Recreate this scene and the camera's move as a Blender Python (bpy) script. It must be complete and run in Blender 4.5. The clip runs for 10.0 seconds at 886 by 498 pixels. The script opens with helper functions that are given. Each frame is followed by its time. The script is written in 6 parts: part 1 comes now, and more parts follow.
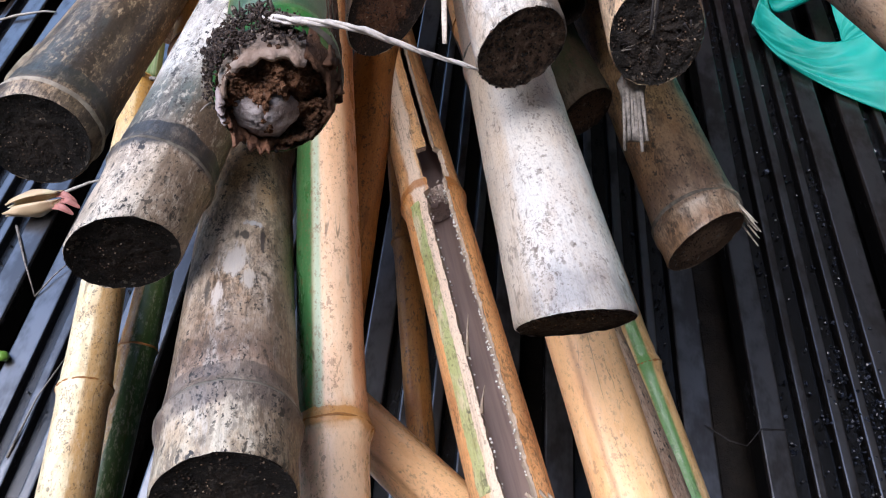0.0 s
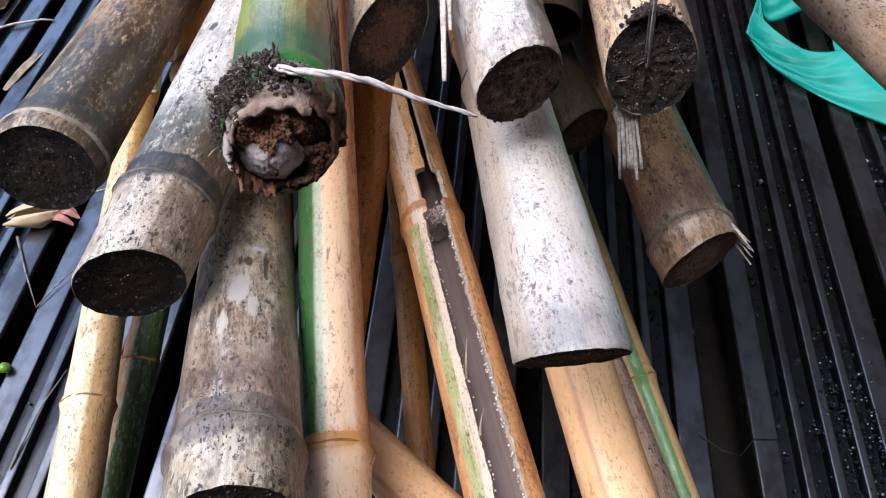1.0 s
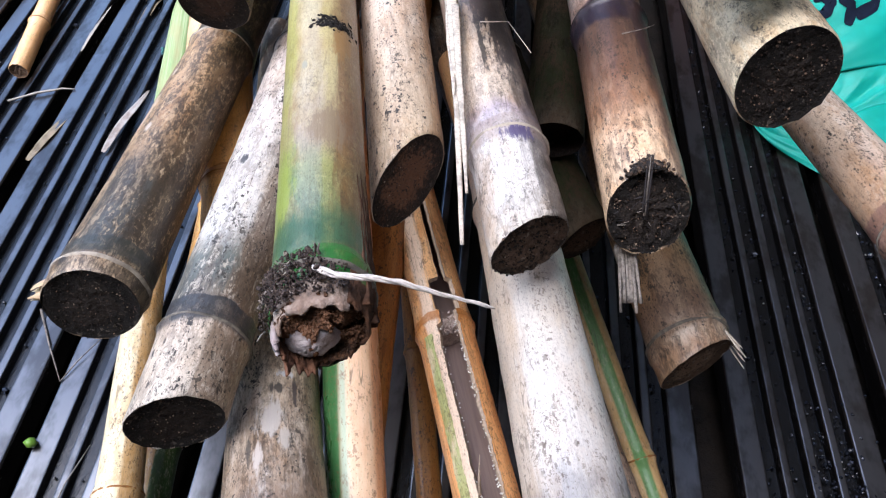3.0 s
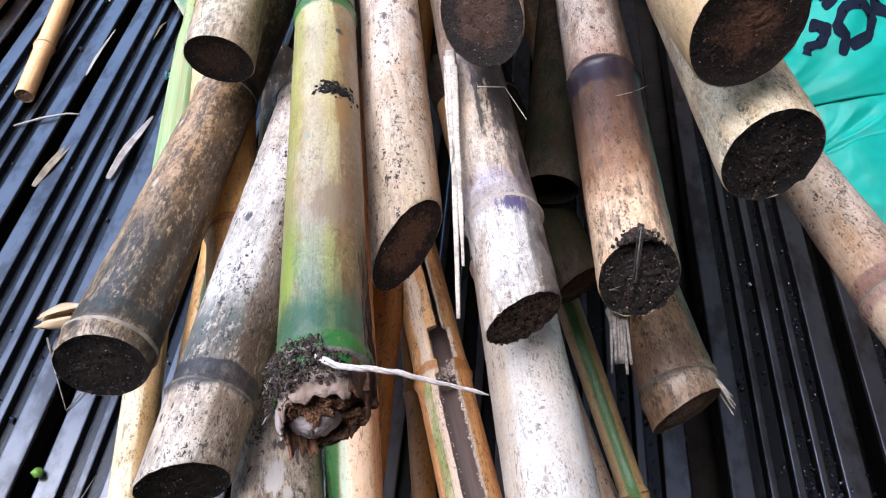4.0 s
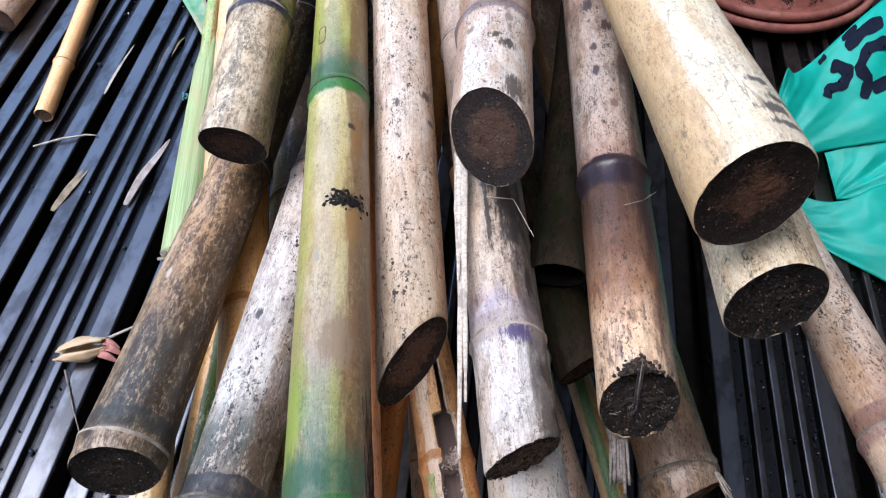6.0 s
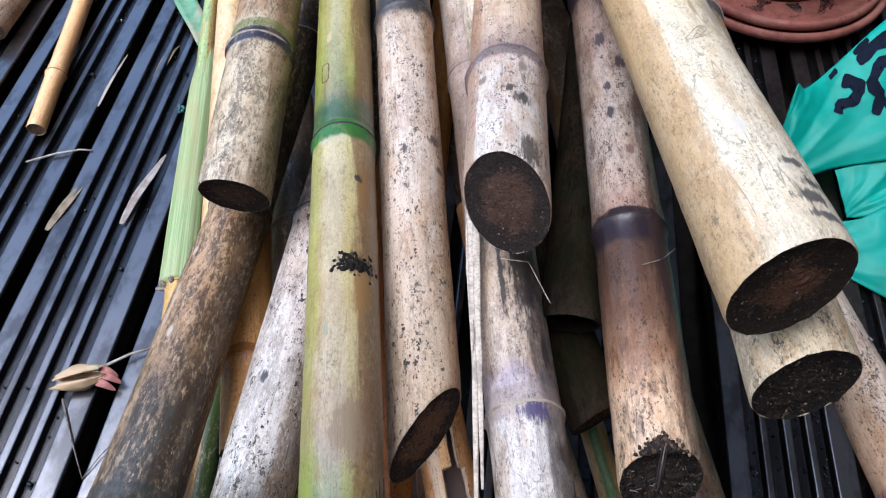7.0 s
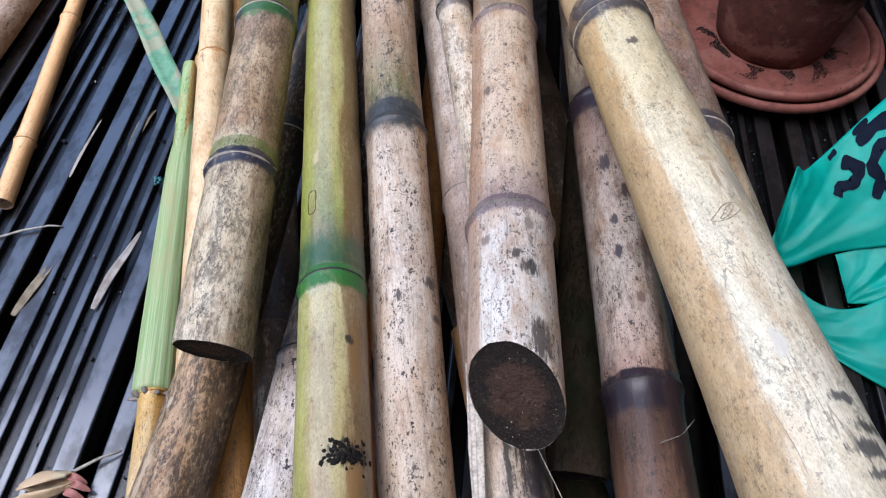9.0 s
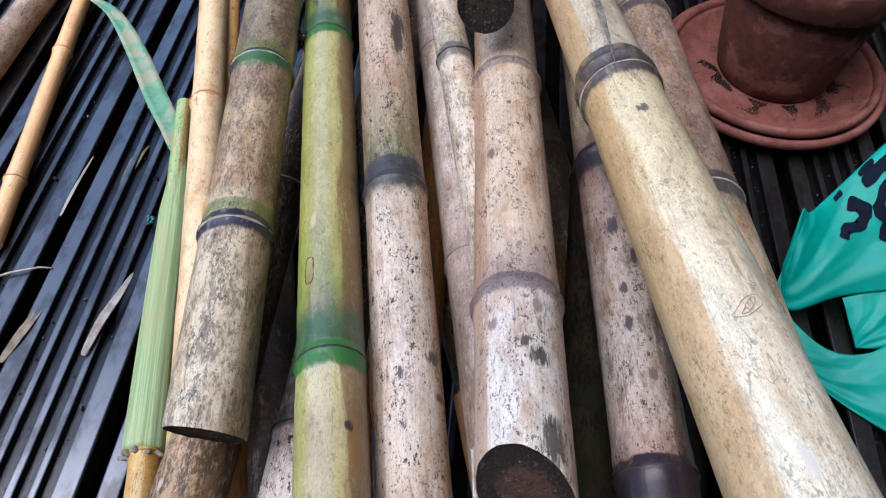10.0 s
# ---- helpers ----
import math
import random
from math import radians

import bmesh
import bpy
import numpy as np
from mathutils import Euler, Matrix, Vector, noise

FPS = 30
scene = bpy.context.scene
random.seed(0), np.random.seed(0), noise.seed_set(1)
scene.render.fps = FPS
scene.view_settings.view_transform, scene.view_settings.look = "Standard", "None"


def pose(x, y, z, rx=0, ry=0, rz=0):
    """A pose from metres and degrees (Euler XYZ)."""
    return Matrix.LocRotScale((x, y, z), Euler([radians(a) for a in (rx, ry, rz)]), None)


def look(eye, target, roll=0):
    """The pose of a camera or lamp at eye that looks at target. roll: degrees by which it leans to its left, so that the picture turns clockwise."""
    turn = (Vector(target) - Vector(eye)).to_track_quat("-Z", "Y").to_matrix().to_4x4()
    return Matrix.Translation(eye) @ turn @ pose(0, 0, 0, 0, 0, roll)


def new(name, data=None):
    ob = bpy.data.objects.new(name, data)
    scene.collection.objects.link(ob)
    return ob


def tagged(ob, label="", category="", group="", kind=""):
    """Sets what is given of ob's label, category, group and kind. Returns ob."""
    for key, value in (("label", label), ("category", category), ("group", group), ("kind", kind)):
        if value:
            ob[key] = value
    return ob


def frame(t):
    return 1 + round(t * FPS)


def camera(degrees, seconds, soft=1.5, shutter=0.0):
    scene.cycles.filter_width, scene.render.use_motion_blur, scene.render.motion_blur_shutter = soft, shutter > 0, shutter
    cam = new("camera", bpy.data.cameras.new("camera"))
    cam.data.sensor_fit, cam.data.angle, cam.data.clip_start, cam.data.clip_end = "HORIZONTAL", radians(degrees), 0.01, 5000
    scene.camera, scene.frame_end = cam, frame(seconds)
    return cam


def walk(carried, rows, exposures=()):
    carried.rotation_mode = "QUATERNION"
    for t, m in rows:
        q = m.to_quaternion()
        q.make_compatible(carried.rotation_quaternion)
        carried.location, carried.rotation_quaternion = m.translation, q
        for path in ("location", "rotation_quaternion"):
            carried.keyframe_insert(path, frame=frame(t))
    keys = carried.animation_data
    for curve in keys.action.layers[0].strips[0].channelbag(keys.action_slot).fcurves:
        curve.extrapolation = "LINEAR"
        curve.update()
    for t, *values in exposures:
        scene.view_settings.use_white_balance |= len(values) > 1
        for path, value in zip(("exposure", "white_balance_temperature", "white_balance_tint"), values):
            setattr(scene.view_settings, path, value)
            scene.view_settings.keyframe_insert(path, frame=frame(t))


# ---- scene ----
cam = camera(61.6, 10.0, soft=1.15)
PATH = [
    (0, (0.034, 0.053, 0.657), (-0.118, 1.238, -0.947), -2.7),
    (0.5, (0.033, 0.055, 0.663), (-0.118, 1.231, -0.947), -2.8),
    (1, (0.032, 0.061, 0.674), (-0.109, 1.237, -0.937), -2.4),
    (1.5, (0.029, 0.067, 0.687), (-0.103, 1.249, -0.921), -2.5),
    (2, (0.027, 0.076, 0.706), (-0.104, 1.265, -0.897), -2.4),
    (2.5, (0.027, 0.08, 0.723), (-0.106, 1.284, -0.868), -2.1),
    (3, (0.022, 0.091, 0.742), (-0.121, 1.307, -0.84), -2.3),
    (4.3, (0.023, 0.12, 0.789), (-0.124, 1.328, -0.798), -2.2),
    (4.5, (0.023, 0.125, 0.796), (-0.14, 1.32, -0.799), -2.8),
    (5, (0.029, 0.134, 0.809), (-0.139, 1.309, -0.801), -2.5),
    (5.5, (0.029, 0.156, 0.821), (-0.142, 1.307, -0.805), -2.7),
    (6, (0.023, 0.183, 0.839), (-0.158, 1.326, -0.792), -2.6),
    (6.2, (0.019, 0.195, 0.847), (-0.164, 1.329, -0.79), -2.7),
    (7.5, (0.001, 0.261, 0.854), (-0.147, 1.361, -0.811), -1.7),
    (8, (-0.003, 0.289, 0.855), (-0.135, 1.4, -0.803), -0.8),
    (8.5, (-0.007, 0.317, 0.866), (-0.13, 1.441, -0.783), -0.3),
    (9, (-0.017, 0.341, 0.875), (-0.133, 1.478, -0.766), -0.2),
    (9.5, (-0.02, 0.362, 0.879), (-0.129, 1.513, -0.753), 0.1),
    (10, (-0.027, 0.388, 0.882), (-0.133, 1.551, -0.742), 0.2),
]
walk(cam, [(t, look(eye, target, roll)) for t, eye, target, roll in PATH], exposures=[(0.0, 1.37, 6120, 17), (1.0, 1.43, 6110, 17), (3.0, 1.48, 6080, 17), (5.5, 1.35, 6050, 17), (7.5, 0.98, 5960, 16), (10.0, 0.82, 5910, 16)])

# ---- light: soft overcast daylight ----
world = bpy.data.worlds.new("overcast_sky")
scene.world = world
world.use_nodes = True
wn = world.node_tree.nodes
sky = wn.new("ShaderNodeTexSky")
sky.sky_type = "NISHITA"
sky.sun_disc = False
sky.sun_elevation = radians(64)
sky.sun_rotation = radians(-115)
sky.dust_density = 1.0
sky.air_density = 1.6
sky.ozone_density = 3.0
world.node_tree.links.new(sky.outputs[0], wn["Background"].inputs[0])
wn["Background"].inputs[1].default_value = 0.15

sun_data = bpy.data.lights.new("veiled_sun", "SUN")
sun_data.energy = 2.4
sun_data.angle = radians(52)
sun_data.color = (1.0, 0.955, 0.90)
veiled_sun = new("veiled_sun", sun_data)
veiled_sun.matrix_world = look((-1.5, -0.5, 3.5), (0, 0.3, 0))


# ---- helpers for meshes and materials ----
def part(name, bm, material, parent, label="", smooth=True):
    me = bpy.data.meshes.new(name)
    bm.normal_update()
    bm.to_mesh(me)
    bm.free()
    if smooth:
        me.polygons.foreach_set("use_smooth", [True] * len(me.polygons))
    me.materials.append(material)
    ob = new(name, me)
    ob.parent = parent
    if label:
        ob["label"] = label
    return ob


class Nodes:
    """A short way to write node materials."""

    def __init__(self, name):
        self.mat = bpy.data.materials.new(name)
        self.mat.use_nodes = True
        self.nt = self.mat.node_tree
        self.bsdf = self.nt.nodes["Principled BSDF"]
        self.coord = self.nt.nodes.new("ShaderNodeTexCoord").outputs["Object"]

    def put(self, socket, value):
        if isinstance(value, bpy.types.NodeSocket):
            self.nt.links.new(value, socket)
        elif isinstance(value, (tuple, list)) and len(value) == 3 and socket.type == "RGBA":
            socket.default_value = (*value, 1.0)
        else:
            socket.default_value = value

    def math(self, op, a, b=0.0, clamp=False):
        n = self.nt.nodes.new("ShaderNodeMath")
        n.operation, n.use_clamp = op, clamp
        self.put(n.inputs[0], a)
        self.put(n.inputs[1], b)
        return n.outputs[0]

    def attr(self, name):
        n = self.nt.nodes.new("ShaderNodeAttribute")
        n.attribute_name = name
        return n.outputs["Fac"]

    def scaled(self, scale, shift=(0, 0, 0)):
        n = self.nt.nodes.new("ShaderNodeMapping")
        n.inputs["Scale"].default_value = scale
        n.inputs["Location"].default_value = shift
        self.put(n.inputs["Vector"], self.coord)
        return n.outputs[0]

    def noise(self, scale, detail=4.0, rough=0.6, stretch=(1, 1, 1), shift=(0, 0, 0), distort=0.0):
        n = self.nt.nodes.new("ShaderNodeTexNoise")
        n.inputs["Scale"].default_value = scale
        n.inputs["Detail"].default_value = detail
        n.inputs["Roughness"].default_value = rough
        n.inputs["Distortion"].default_value = distort
        self.put(n.inputs["Vector"], self.scaled(stretch, shift))
        return n.outputs["Fac"]

    def voronoi(self, scale, stretch=(1, 1, 1), shift=(0, 0, 0)):
        n = self.nt.nodes.new("ShaderNodeTexVoronoi")
        n.inputs["Scale"].default_value = scale
        warp = self.nt.nodes.new("ShaderNodeTexNoise")
        warp.inputs["Scale"].default_value = scale * 1.6
        warp.inputs["Detail"].default_value = 2.0
        self.put(warp.inputs["Vector"], self.coord)
        add = self.nt.nodes.new("ShaderNodeVectorMath")
        add.operation = "MULTIPLY_ADD"
        self.put(add.inputs[0], warp.outputs["Color"])
        add.inputs[1].default_value = (1.6 / scale,) * 3
        self.put(add.inputs[2], self.scaled(stretch, shift))
        self.put(n.inputs["Vector"], add.outputs[0])
        return n

    def ramp(self, fac, stops, smooth=False):
        n = self.nt.nodes.new("ShaderNodeValToRGB")
        if smooth:
            n.color_ramp.interpolation = "EASE"
        els = n.color_ramp.elements
        while len(els) < len(stops):
            els.new(0.5)
        for e, (p, c) in zip(els, sorted(stops, key=lambda q: q[0])):
            e.position = min(1.0, max(0.0, p))
            c = c if isinstance(c, (tuple, list)) else (c, c, c)
            e.color = (*c, 1.0)
        self.put(n.inputs[0], fac)
        return n.outputs[0]

    def step(self, fac, lo, hi):
        n = self.nt.nodes.new("ShaderNodeMapRange")
        n.interpolation_type = "SMOOTHSTEP"
        self.put(n.inputs["Value"], fac)
        n.inputs["From Min"].default_value = lo
        n.inputs["From Max"].default_value = hi
        return n.outputs[0]

    def mix(self, fac, a, b, blend="MIX"):
        n = self.nt.nodes.new("ShaderNodeMix")
        n.data_type, n.blend_type = "RGBA", blend
        self.put(n.inputs[0], fac)
        self.put(n.inputs[6], a)
        self.put(n.inputs[7], b)
        return n.outputs[2]

    def bump(self, height, strength, distance, normal=None):
        n = self.nt.nodes.new("ShaderNodeBump")
        n.inputs["Strength"].default_value = strength
        n.inputs["Distance"].default_value = distance
        self.put(n.inputs["Height"], height)
        if normal is not None:
            self.put(n.inputs["Normal"], normal)
        return n.outputs[0]

    def finish(self, colour, rough, normal=None, spec=0.5, **more):
        self.put(self.bsdf.inputs["Base Color"], colour)
        self.put(self.bsdf.inputs["Roughness"], rough)
        self.bsdf.inputs["Specular IOR Level"].default_value = spec
        if normal is not None:
            self.put(self.bsdf.inputs["Normal"], normal)
        for key, value in more.items():
            self.put(self.bsdf.inputs[key.replace("_", " ")], value)
        return self.mat


def bamboo(name, length, stops, mottle=((0.10, 0.08, 0.06), 0.4), specks=0.4, streaks=0.3, bands=(), sides=(), spots=(),
           mould=0.0, pale=None, rough=0.43, spec=0.5, seed=0.0, ragged=0.9, stains=0.5, cracks=0.55, grain=0.22, speck_colour=(0.025, 0.02, 0.015)):
    """Cane skin. stops: (metres from the cut end, colour). bands: (from, to, colour, strength) in metres from the nearest node.
    sides: (from, to, colour, strength) across the cane, -1 to 1. spots: (metres, side, half length, half width, colour)."""
    def rich(q):
        m = sum(q) / 3
        k = 1.15 if (max(q) - min(q)) < 0.5 * max(q) else 1.05
        f = 0.87 if m > 0.5 and max(q) - min(q) < 0.35 else 1.0
        return tuple(max(0.004, min(0.92, (m + (v - m) * k) * f)) for v in q)

    n = Nodes(name)
    sh = (seed * 1.7, seed * 0.9, seed * 2.3)
    along, side, nodal = n.attr("along"), n.attr("side"), n.attr("nodal")
    wave = n.math("SUBTRACT", n.noise(70, 5, 0.65, (1, 1, 0.5), sh), 0.5)
    pos = n.math("DIVIDE", n.math("ADD", along, n.math("MULTIPLY", wave, 0.03)), length)
    colour = n.ramp(pos, [(p / length, rich(c)) for p, c in stops])
    # broad patches with ragged edges, then long fibres
    broad = n.noise(78, 8, 0.68, (1, 1, 0.3), sh)
    colour = n.mix(n.math("MULTIPLY", n.step(broad, 0.5, 0.6), mottle[1]), colour, rich(mottle[0]))
    # amber and brown weather stains
    stain = n.math("MULTIPLY", n.step(n.noise(46, 7, 0.7, (1, 1, 0.45), (sh[2], sh[1], sh[0])), 0.47, 0.62), stains)
    colour = n.mix(stain, colour, (0.62, 0.42, 0.24), "MULTIPLY")
    light = n.noise(100, 8, 0.68, (1, 1, 0.2), (sh[2], sh[0], sh[1]))
    colour = n.mix(n.math("MULTIPLY", n.step(light, 0.53, 0.62), pale[1] if pale else 0.35), colour, pale[0] if pale else n.mix(0.4, colour, (0.84, 0.72, 0.54)))
    # flank tones: brown stain, and in some skins the dimmer light there
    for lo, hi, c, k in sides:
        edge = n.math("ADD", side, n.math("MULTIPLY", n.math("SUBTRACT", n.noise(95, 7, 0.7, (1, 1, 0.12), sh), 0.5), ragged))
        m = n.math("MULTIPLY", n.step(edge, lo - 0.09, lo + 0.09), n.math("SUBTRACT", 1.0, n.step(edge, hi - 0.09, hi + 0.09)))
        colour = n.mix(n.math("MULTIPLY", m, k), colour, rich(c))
    fibre = n.noise(520, 4, 0.75, (1, 1, 0.018), sh)
    strip = n.noise(240, 5, 0.7, (1, 1, 0.03), (sh[1], sh[2], sh[0]))
    shade = n.mix(0.75, colour, (0.06, 0.036, 0.02))
    colour = n.mix(n.math("MULTIPLY", n.step(fibre, 0.52, 0.66), streaks * 0.5), colour, shade)
    colour = n.mix(n.math("MULTIPLY", n.step(strip, 0.56, 0.64), streaks * 0.55), colour, shade)
    # flecks where the skin has worn pale
    fleck = n.step(n.noise(380, 6, 0.78, (1, 1, 0.42), (sh[2], 1, sh[0])), 0.51, 0.58)
    fleck = n.math("MULTIPLY", fleck, n.step(n.noise(70, 6, 0.7, (1, 1, 0.4), (sh[0], 4, sh[2])), 0.40, 0.58))
    colour = n.mix(n.math("MULTIPLY", fleck, grain), colour, pale[0] if pale else (0.80, 0.70, 0.56))
    # fine cracks and scratches that wander along the grain
    for scale, st, sft in ((34, 0.10, sh), (58, 0.22, (sh[1], sh[0], sh[2]))):
        line = n.math("ABSOLUTE", n.math("SUBTRACT", n.noise(scale, 3, 0.55, (1, 1, st), sft), 0.5))
        line = n.math("SUBTRACT", 1.0, n.step(line, 0.0015, 0.006))
        where = n.step(n.noise(40, 3, 0.6, (1, 1, 0.6), (sft[2], sft[0], 5)), 0.5, 0.6)
        colour = n.mix(n.math("MULTIPLY", n.math("MULTIPLY", line, where), cracks), colour, (0.05, 0.03, 0.018))
    # weathered grey-black mould in clouds of fine grain
    if mould:
        cloud = n.step(n.noise(62, 8, 0.72, (1, 1, 0.4), (sh[1], sh[2], sh[0])), 0.44, 0.55)
        grain = n.step(n.noise(430, 5, 0.8, (1, 1, 0.35), sh), 0.42, 0.53)
        colour = n.mix(n.math("MULTIPLY", n.math("MULTIPLY", cloud, grain), min(1.0, mould * 1.3)), colour, (0.04, 0.026, 0.016))
    # mildew: crisp dots and dashes that crowd together in patches
    crowd = n.noise(48, 5, 0.62, (1, 1, 0.5), (sh[0] + 7, sh[2], sh[1]))
    for scale, st, lo in ((300, 0.55, 0.648), (620, 0.7, 0.64)):
        dot = n.math("ADD", n.noise(scale, 3, 0.65, (1, 1, st), (sh[1], sh[0], sh[2] + scale)), n.math("MULTIPLY", n.math("SUBTRACT", crowd, 0.5), 0.55))
        colour = n.mix(n.math("MULTIPLY", n.step(dot, lo, lo + 0.035), min(0.92, specks)), colour, n.mix(0.12, speck_colour, colour))
    for lo, hi, c, k in bands:
        d = n.math("ADD", nodal, n.math("MULTIPLY", wave, 0.009))
        f = abs(hi - lo) * 0.12
        m = n.math("MULTIPLY", n.step(d, lo - f, lo + f), n.math("SUBTRACT", 1.0, n.step(d, hi - f * (3.5 if hi > 0.025 else 0.3), hi + f * (2.0 if hi > 0.025 else 0.3))))
        m = n.math("MULTIPLY", m, n.math("ADD", 0.7, n.math("MULTIPLY", n.step(n.noise(90, 7, 0.7, (1, 1, 0.6), sh), 0.4, 0.52), 0.3)))
        colour = n.mix(n.math("MULTIPLY", m, k), colour, c)
    # fine specks of three sizes, in drifts
    keep = n.step(n.noise(85, 6, 0.65, (1, 1, 0.4), (sh[0] + 3, 0, 0)), 0.4, 0.6)
    for scale, power, size_k, drift in ((640, 1.4, 0.52, True), (360, 3.4, 0.5, True), (220, 16.0, 0.42, False)):
        v = n.voronoi(scale, (1, 1, 0.5), sh)
        size = n.nt.nodes.new("ShaderNodeSeparateColor")
        n.put(size.inputs[0], v.outputs["Color"])
        m = n.math("LESS_THAN", v.outputs["Distance"], n.math("MULTIPLY", n.math("POWER", size.outputs[0], power), size_k))
        if drift:
            m = n.math("MULTIPLY", m, keep)
        colour = n.mix(n.math("MULTIPLY", m, specks), colour, speck_colour)
    fine = n.noise(1300, 2, 0.7, (1, 1, 0.4), sh)
    colour = n.mix(n.math("MULTIPLY", n.step(fine, 0.5, 0.64), 0.32 if streaks > 0.2 else 0.1), colour, n.mix(0.7, colour, (0.03, 0.02, 0.012)))
    rag = n.math("MULTIPLY", n.math("SUBTRACT", n.noise(170, 6, 0.75, (1, 1, 0.35), sh), 0.5), 2.2)
    rag = n.math("ADD", rag, n.math("MULTIPLY", n.math("SUBTRACT", n.noise(560, 4, 0.7, (1, 1, 0.12), sh), 0.5), 1.7))
    for s0, w0, sl, sw, c in spots:
        a = n.math("DIVIDE", n.math("SUBTRACT", along, s0), sl)
        b = n.math("DIVIDE", n.math("SUBTRACT", side, w0), sw)
        d = n.math("ADD", n.math("SQRT", n.math("ADD", n.math("MULTIPLY", a, a), n.math("MULTIPLY", b, b))), rag)
        colour = n.mix(n.math("MULTIPLY", n.math("SUBTRACT", 1.0, n.step(d, 0.5, 0.95)), 0.9), colour, c)
    gloss = n.math("ADD", n.math("MULTIPLY", broad, 0.5), rough - 0.24)
    nrm = n.bump(fibre, 0.35, 0.0006)
    nrm = n.bump(n.noise(150, 6, 0.7, (1, 1, 0.4), sh), 0.5, 0.0009, nrm)
    return n.finish(colour, gloss, nrm, spec)


def soil(name, dark, warm, warm_amount=0.5, seed=0.0, grit=0.7, tone=1.0):
    """Soil and charred pith stuck to a cut end."""
    n = Nodes(name)
    sh = (seed, seed * 2, seed * 0.7)
    xyz = n.nt.nodes.new("ShaderNodeSeparateXYZ")
    n.put(xyz.inputs[0], n.coord)
    far = n.math("SQRT", n.math("ADD", n.math("MULTIPLY", xyz.outputs[0], xyz.outputs[0]), n.math("MULTIPLY", xyz.outputs[1], xyz.outputs[1])))
    far = n.math("ADD", far, n.math("MULTIPLY", n.math("SUBTRACT", n.noise(60, 2, 0.5, shift=sh), 0.5), 0.022))
    far = n.math("ADD", far, n.math("MULTIPLY", n.math("SUBTRACT", n.noise(420, 4, 0.75, shift=sh), 0.5), 0.03))
    c = n.mix(n.step(far, 0.006 + 0.008 * warm_amount, 0.012 + 0.014 * warm_amount), warm, dark)
    c = n.mix(n.math("MULTIPLY", n.step(n.noise(900, 3, 0.8, shift=sh), 0.45, 0.6), 0.5), c, n.mix(0.45, c, (0.20 * tone, 0.13 * tone, 0.085 * tone)))
    g = n.noise(520, 3, 0.7, shift=sh)
    c = n.mix(n.math("MULTIPLY", n.step(g, 0.5, 0.66), 0.6), c, n.mix(0.5, c, (0.012, 0.01, 0.008)))
    v = n.voronoi(300, shift=sh)
    size = n.nt.nodes.new("ShaderNodeSeparateColor")
    n.put(size.inputs[0], v.outputs["Color"])
    m = n.math("LESS_THAN", v.outputs["Distance"], n.math("MULTIPLY", n.math("POWER", size.outputs[0], 6.0), 0.5))
    c = n.mix(n.math("MULTIPLY", m, grit), c, (0.33, 0.28, 0.22))
    nrm = n.bump(n.noise(900, 3, 0.8, shift=sh), 0.8, 0.0009, n.bump(g, 0.9, 0.0014))
    nrm = n.bump(n.noise(150, 4, 0.7, shift=sh), 0.8, 0.003, nrm)
    return n.finish(c, 0.9, nrm, 0.25)


SOIL = {
    "black": soil("black_soil", (0.010, 0.009, 0.008), (0.028, 0.022, 0.018), 0.6, 1.0, 0.2, 0.22),
    "umber": soil("umber_soil", (0.012, 0.009, 0.008), (0.06, 0.032, 0.021), 0.5, 4.0, 0.1, 0.4),
    "sepia": soil("sepia_pith", (0.016, 0.011, 0.009), (0.15, 0.07, 0.038), 0.55, 5.0, 0.12, 0.6),
    "brown": soil("brown_soil", (0.03, 0.02, 0.014), (0.13, 0.08, 0.054), 0.8, 7.0, 0.4, 0.8),
    "tan": soil("tan_pith", (0.12, 0.072, 0.044), (0.30, 0.19, 0.12), 0.7, 9.0, 0.8),
    "pith": soil("rotten_pith", (0.05, 0.025, 0.014), (0.22, 0.105, 0.055), 0.75, 12.0, 0.3),
}


def plain(name, colour, rough=0.6, var=0.25, scale=120.0, stretch=(1, 1, 1), bump_k=0.4, bump_d=0.0008, spec=0.4, other=None, **more):
    n = Nodes(name)
    a = n.noise(scale, 4, 0.65, stretch)
    b = n.noise(scale * 0.2, 3, 0.6, stretch, (4, 2, 1))
    dark = other or tuple(v * (1 - 2 * var) for v in colour)
    c = n.mix(n.step(a, 0.42, 0.68), colour, n.mix(0.6, colour, dark))
    c = n.mix(n.math("MULTIPLY", n.step(b, 0.45, 0.65), 0.7), c, dark)
    return n.finish(c, n.math("ADD", n.math("MULTIPLY", a, 0.3), rough - 0.15), n.bump(a, bump_k, bump_d), spec, **more)


RING_PALE = plain("node_scar_pale", (0.42, 0.36, 0.28), 0.7, 0.3, 300)
RING_DARK = plain("node_scar_dark", (0.035, 0.03, 0.03), 0.6, 0.3, 300)
RING_GREY = plain("node_scar_grey", (0.17, 0.15, 0.12), 0.7, 0.35, 300)
RING_RUST = plain("node_scar_rust", (0.36, 0.15, 0.035), 0.55, 0.3, 300)
FIBRE = plain("dry_pale_fibre", (0.62, 0.54, 0.44), 0.75, 0.3, 500, (1, 1, 1))
GREY_FIBRE = plain("grey_torn_fibre", (0.27, 0.235, 0.20), 0.8, 0.42, 500)


